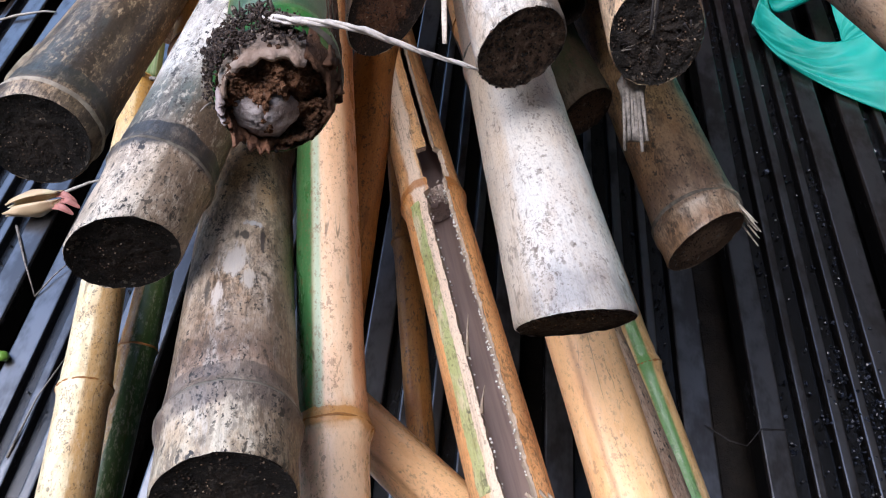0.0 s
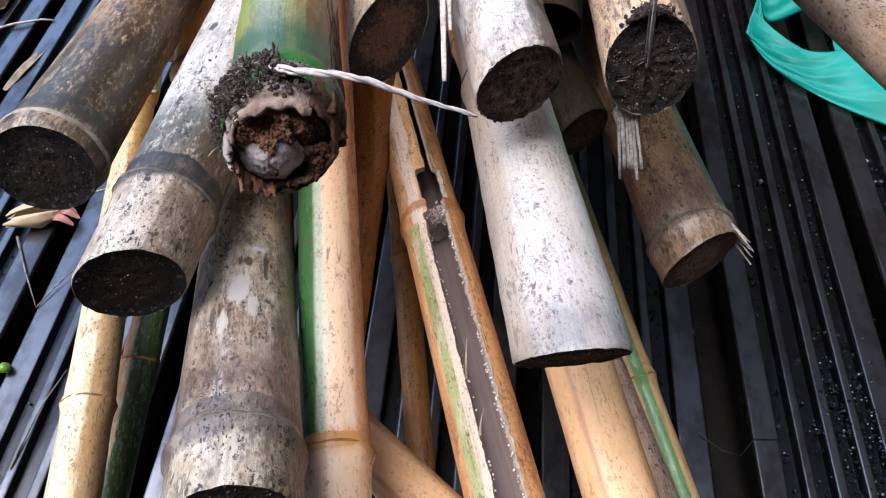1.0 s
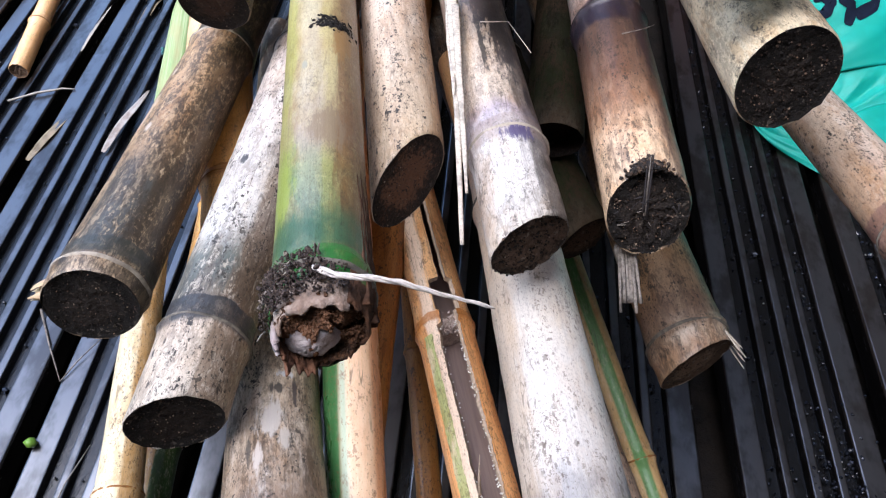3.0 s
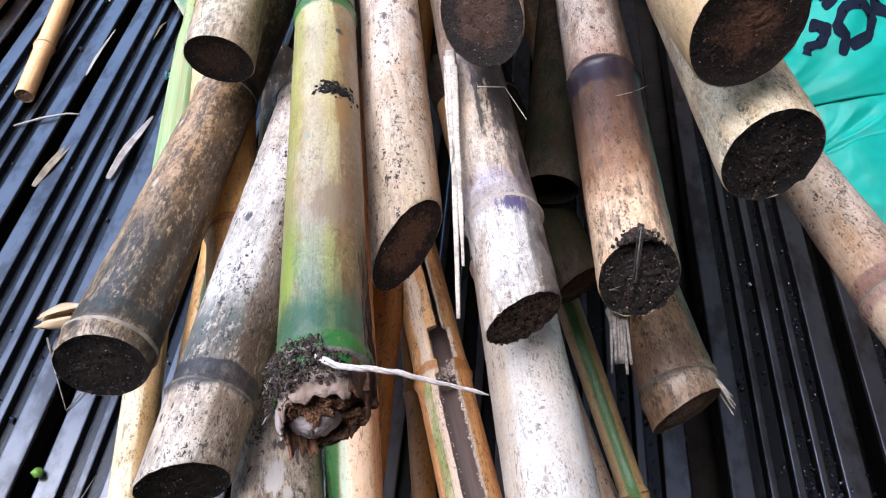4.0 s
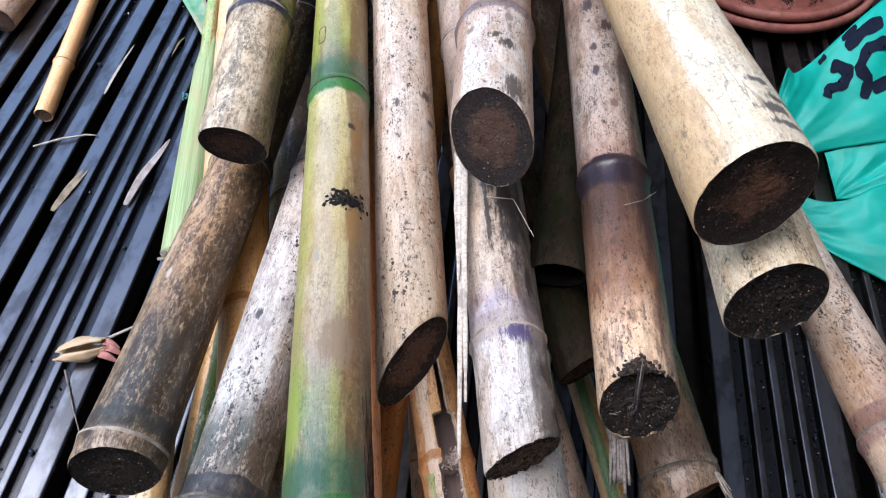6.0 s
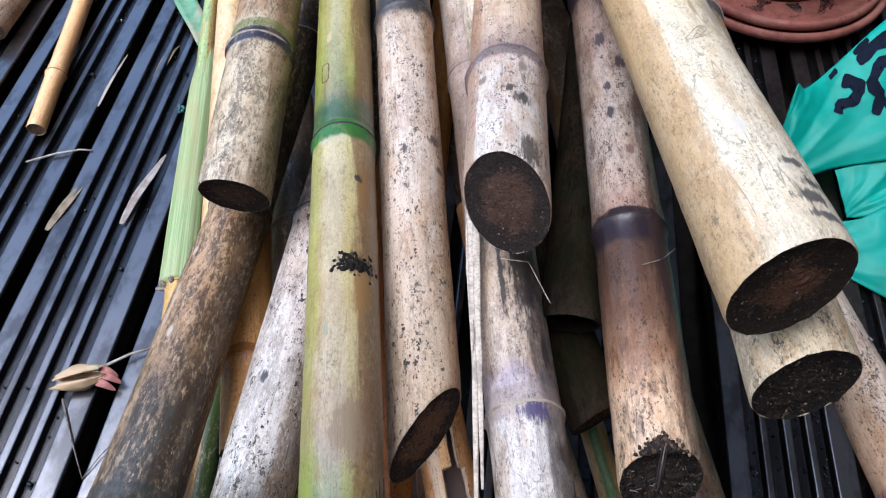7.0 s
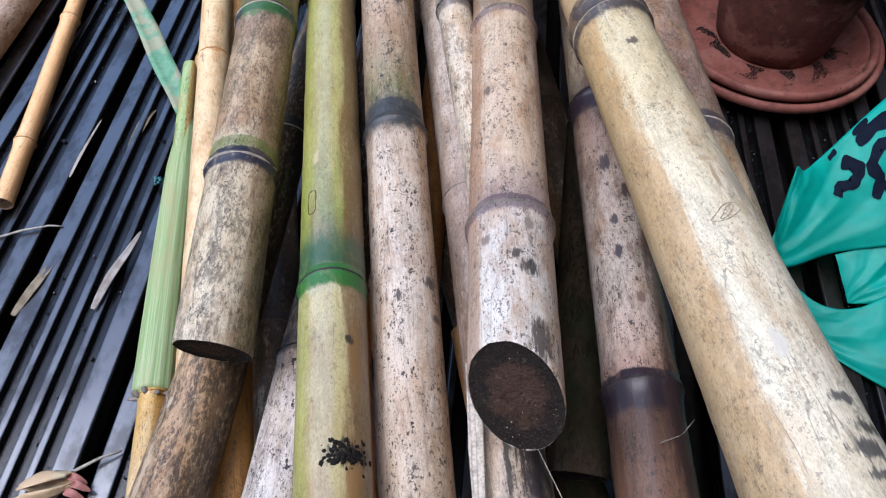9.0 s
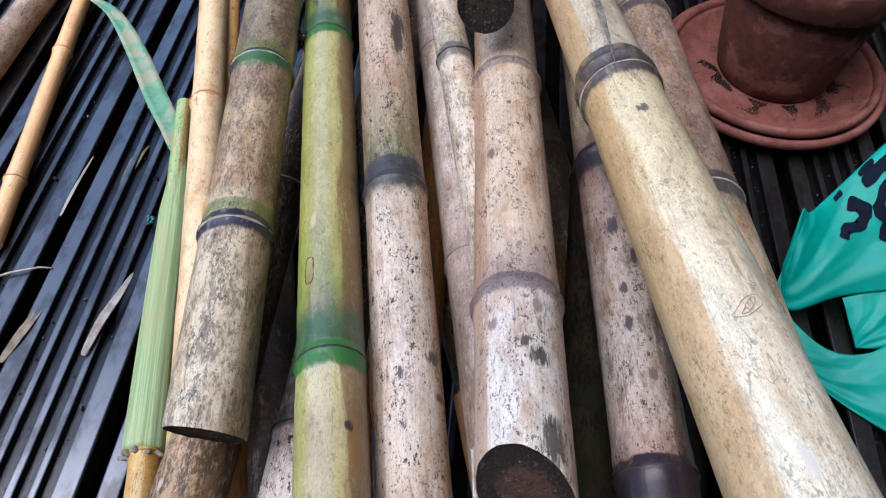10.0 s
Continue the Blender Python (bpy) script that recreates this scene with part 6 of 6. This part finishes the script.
# ---- crumpled plastic bag ----
def patch(top, bottom, nu=90, nv=40, folds=0.006, seed=0.0, thick=0.0):
    """A crumpled sheet between two lines of points."""
    def along(line, q):
        q = q * (len(line) - 1)
        k = min(int(q), len(line) - 2)
        f = q - k
        p0, p1, p2, p3 = (Vector(line[max(0, min(len(line) - 1, i))]) for i in (k - 1, k, k + 1, k + 2))
        return 0.5 * ((2 * p1) + (p2 - p0) * f + (2 * p0 - 5 * p1 + 4 * p2 - p3) * f * f + (3 * p1 - p0 - 3 * p2 + p3) * f ** 3)
    bm = bmesh.new()
    rows = []
    for i in range(nu + 1):
        u = i / nu
        a, b = along(top, u), along(bottom, u)
        row = []
        for j in range(nv + 1):
            v = j / nv
            p = a.lerp(b, v)
            edge = math.sin(math.pi * v) ** 0.5
            bulge = 0.035 * (a - b).length * edge
            # folds that fan out from the knot, sharp on their ridges
            fan = math.atan2(1.08 - v, u * 1.6 + 0.06) * 3.1 + 0.5 * noise.noise((u * 1.7 + seed, v * 1.7, seed)) + seed
            ridge = abs(fan - math.floor(fan) - 0.5) * 2 - 0.5
            fan2 = fan * 2.7 + 0.8 * noise.noise((u * 4 + seed, v * 4, 2.0))
            small = abs(fan2 - math.floor(fan2) - 0.5) * 2 - 0.5
            buckle = noise.noise((u * 5.5 + seed, v * 3.2, seed + 3))
            crease = 0.5 + 0.5 * ridge
            p = p + Vector((-0.2, -0.45, 0.85)) * (bulge + folds * (1.1 * ridge + 0.2 * small + 1.3 * buckle) * (0.3 + 0.7 * edge) * (0.35 + u))
            p.z = max(p.z, 0.002 + 0.001 * crease)
            row.append(bm.verts.new(p))
        rows.append(row)
    for r0, r1 in zip(rows, rows[1:]):
        for j in range(nv):
            bm.faces.new((r0[j], r0[j + 1], r1[j + 1], r1[j]))
    return bm


def bag_material():
    n = Nodes("teal_plastic_film")
    a = n.noise(18, 5, 0.6)
    c = n.mix(n.step(a, 0.4, 0.65), (0.002, 0.27, 0.21), (0.004, 0.33, 0.265))
    return n.finish(c, 0.5, None, 0.3, Transmission_Weight=0.0, Subsurface_Weight=0.1, Subsurface_Scale=0.02)


BAG = bag_material()
bag = tagged(new("plastic_bag"), "crumpled teal plastic carrier bag with dark print", "plastic bag")
bag.location = (0.45, 1.0, 0.0)
off = Vector((0.45, 1.0, 0.0))
SHEETS = (
    ("body", [(0.374, 0.990, 0.066), (0.3845, 1.036, 0.124), (0.402, 1.046, 0.112), (0.435, 1.080, 0.112), (0.51, 1.150, 0.15), (0.60, 1.230, 0.165), (0.78, 1.34, 0.16)],
     [(0.374, 0.985, 0.055), (0.386, 0.940, 0.032), (0.45, 0.955, 0.055), (0.53, 0.962, 0.075), (0.62, 0.985, 0.065), (0.80, 1.02, 0.03)], 0.007, 1.0),
    ("handle", [(0.366, 0.952, 0.040), (0.395, 0.912, 0.034), (0.43, 0.885, 0.030), (0.47, 0.880, 0.040), (0.53, 0.905, 0.055), (0.72, 0.96, 0.045)],
     [(0.358, 0.935, 0.016), (0.385, 0.875, 0.010), (0.43, 0.832, 0.006), (0.49, 0.790, 0.004), (0.57, 0.748, 0.004), (0.74, 0.70, 0.004)], 0.004, 4.0),
    ("side_fold", [(0.45, 0.955, 0.050), (0.50, 0.965, 0.065), (0.56, 0.972, 0.075), (0.64, 0.985, 0.06), (0.76, 1.0, 0.04)],
     [(0.470, 0.900, 0.016), (0.50, 0.895, 0.030), (0.56, 0.905, 0.040), (0.64, 0.92, 0.03), (0.76, 0.94, 0.02)], 0.006, 8.0),
    ("folded_strap", [(0.356, 0.930, 0.022), (0.364, 0.955, 0.034), (0.375, 0.985, 0.050), (0.384, 1.005, 0.06)],
     [(0.372, 0.915, 0.014), (0.384, 0.935, 0.022), (0.395, 0.960, 0.030), (0.405, 0.975, 0.04)], 0.003, 11.0),
)
for name, top, bottom, folds, seed in SHEETS:
    bm = patch([tuple(Vector(p) - off) for p in top], [tuple(Vector(p) - off) for p in bottom], folds=folds, seed=seed)
    ob = part(name, bm, BAG, bag)
    film = ob.modifiers.new("film", "SOLIDIFY")
    film.thickness = 0.0006
# dark print on the bag: plain shapes that follow the film
bag_body = bag.children[0]
body_me = bag_body.data
PRINT = plain("dark_print", (0.006, 0.010, 0.022), 0.85, 0.2, 100, spec=0.1)
STROKES = (([(0.47, 0.44), (0.49, 0.36), (0.53, 0.40), (0.56, 0.34), (0.55, 0.24), (0.53, 0.17)], 0.016), ([(0.57, 0.60), (0.60, 0.48), (0.585, 0.36), (0.62, 0.26), (0.67, 0.30), (0.69, 0.44), (0.66, 0.56), (0.60, 0.56)], 0.014),
           ([(0.58, 0.13), (0.63, 0.11), (0.68, 0.15)], 0.016), ([(0.72, 0.20), (0.71, 0.38), (0.75, 0.50)], 0.016), ([(0.50, 0.07), (0.53, 0.05)], 0.008), ([(0.58, 0.045), (0.62, 0.035)], 0.008))
for line, half in STROKES:
    bm = bmesh.new()
    grid = []
    steps = 10 * (len(line) - 1)
    for i in range(steps + 1):
        q = i / 10
        k = min(int(q), len(line) - 2)
        (u0, v0), (u1, v1) = line[k], line[k + 1]
        cu, cv = u0 + (u1 - u0) * (q - k), v0 + (v1 - v0) * (q - k)
        du, dv = u1 - u0, v1 - v0
        ln = math.hypot(du * 0.5, dv * 0.13) or 1.0
        w = half * (1 + 0.12 * math.sin(i * 0.5 + cu * 30)) * (0.55 if i in (0, steps) else 1.0)
        row = []
        for j in range(5):
            b = j / 2 - 1
            u, v = cu - dv * 0.13 / ln * w * b, cv + du * 0.5 / ln * w * b * 3.4
            iu, jv = max(0, min(89, int(u * 90))), max(0, min(39, int(v * 40)))
            fu, fv = u * 90 - iu, v * 40 - jv
            co = [body_me.vertices[(iu + di) * 41 + jv + dj].co for di, dj in ((0, 0), (1, 0), (0, 1), (1, 1))]
            row.append(bm.verts.new(co[0].lerp(co[1], fu).lerp(co[2].lerp(co[3], fu), fv) + Vector((-0.2, -0.45, 0.85)) * 0.0014))
        grid.append(row)
    for r0, r1 in zip(grid, grid[1:]):
        for j in range(4):
            bm.faces.new((r0[j], r0[j + 1], r1[j + 1], r1[j]))
    part("print", bm, PRINT, bag_body, "dark printed shape")
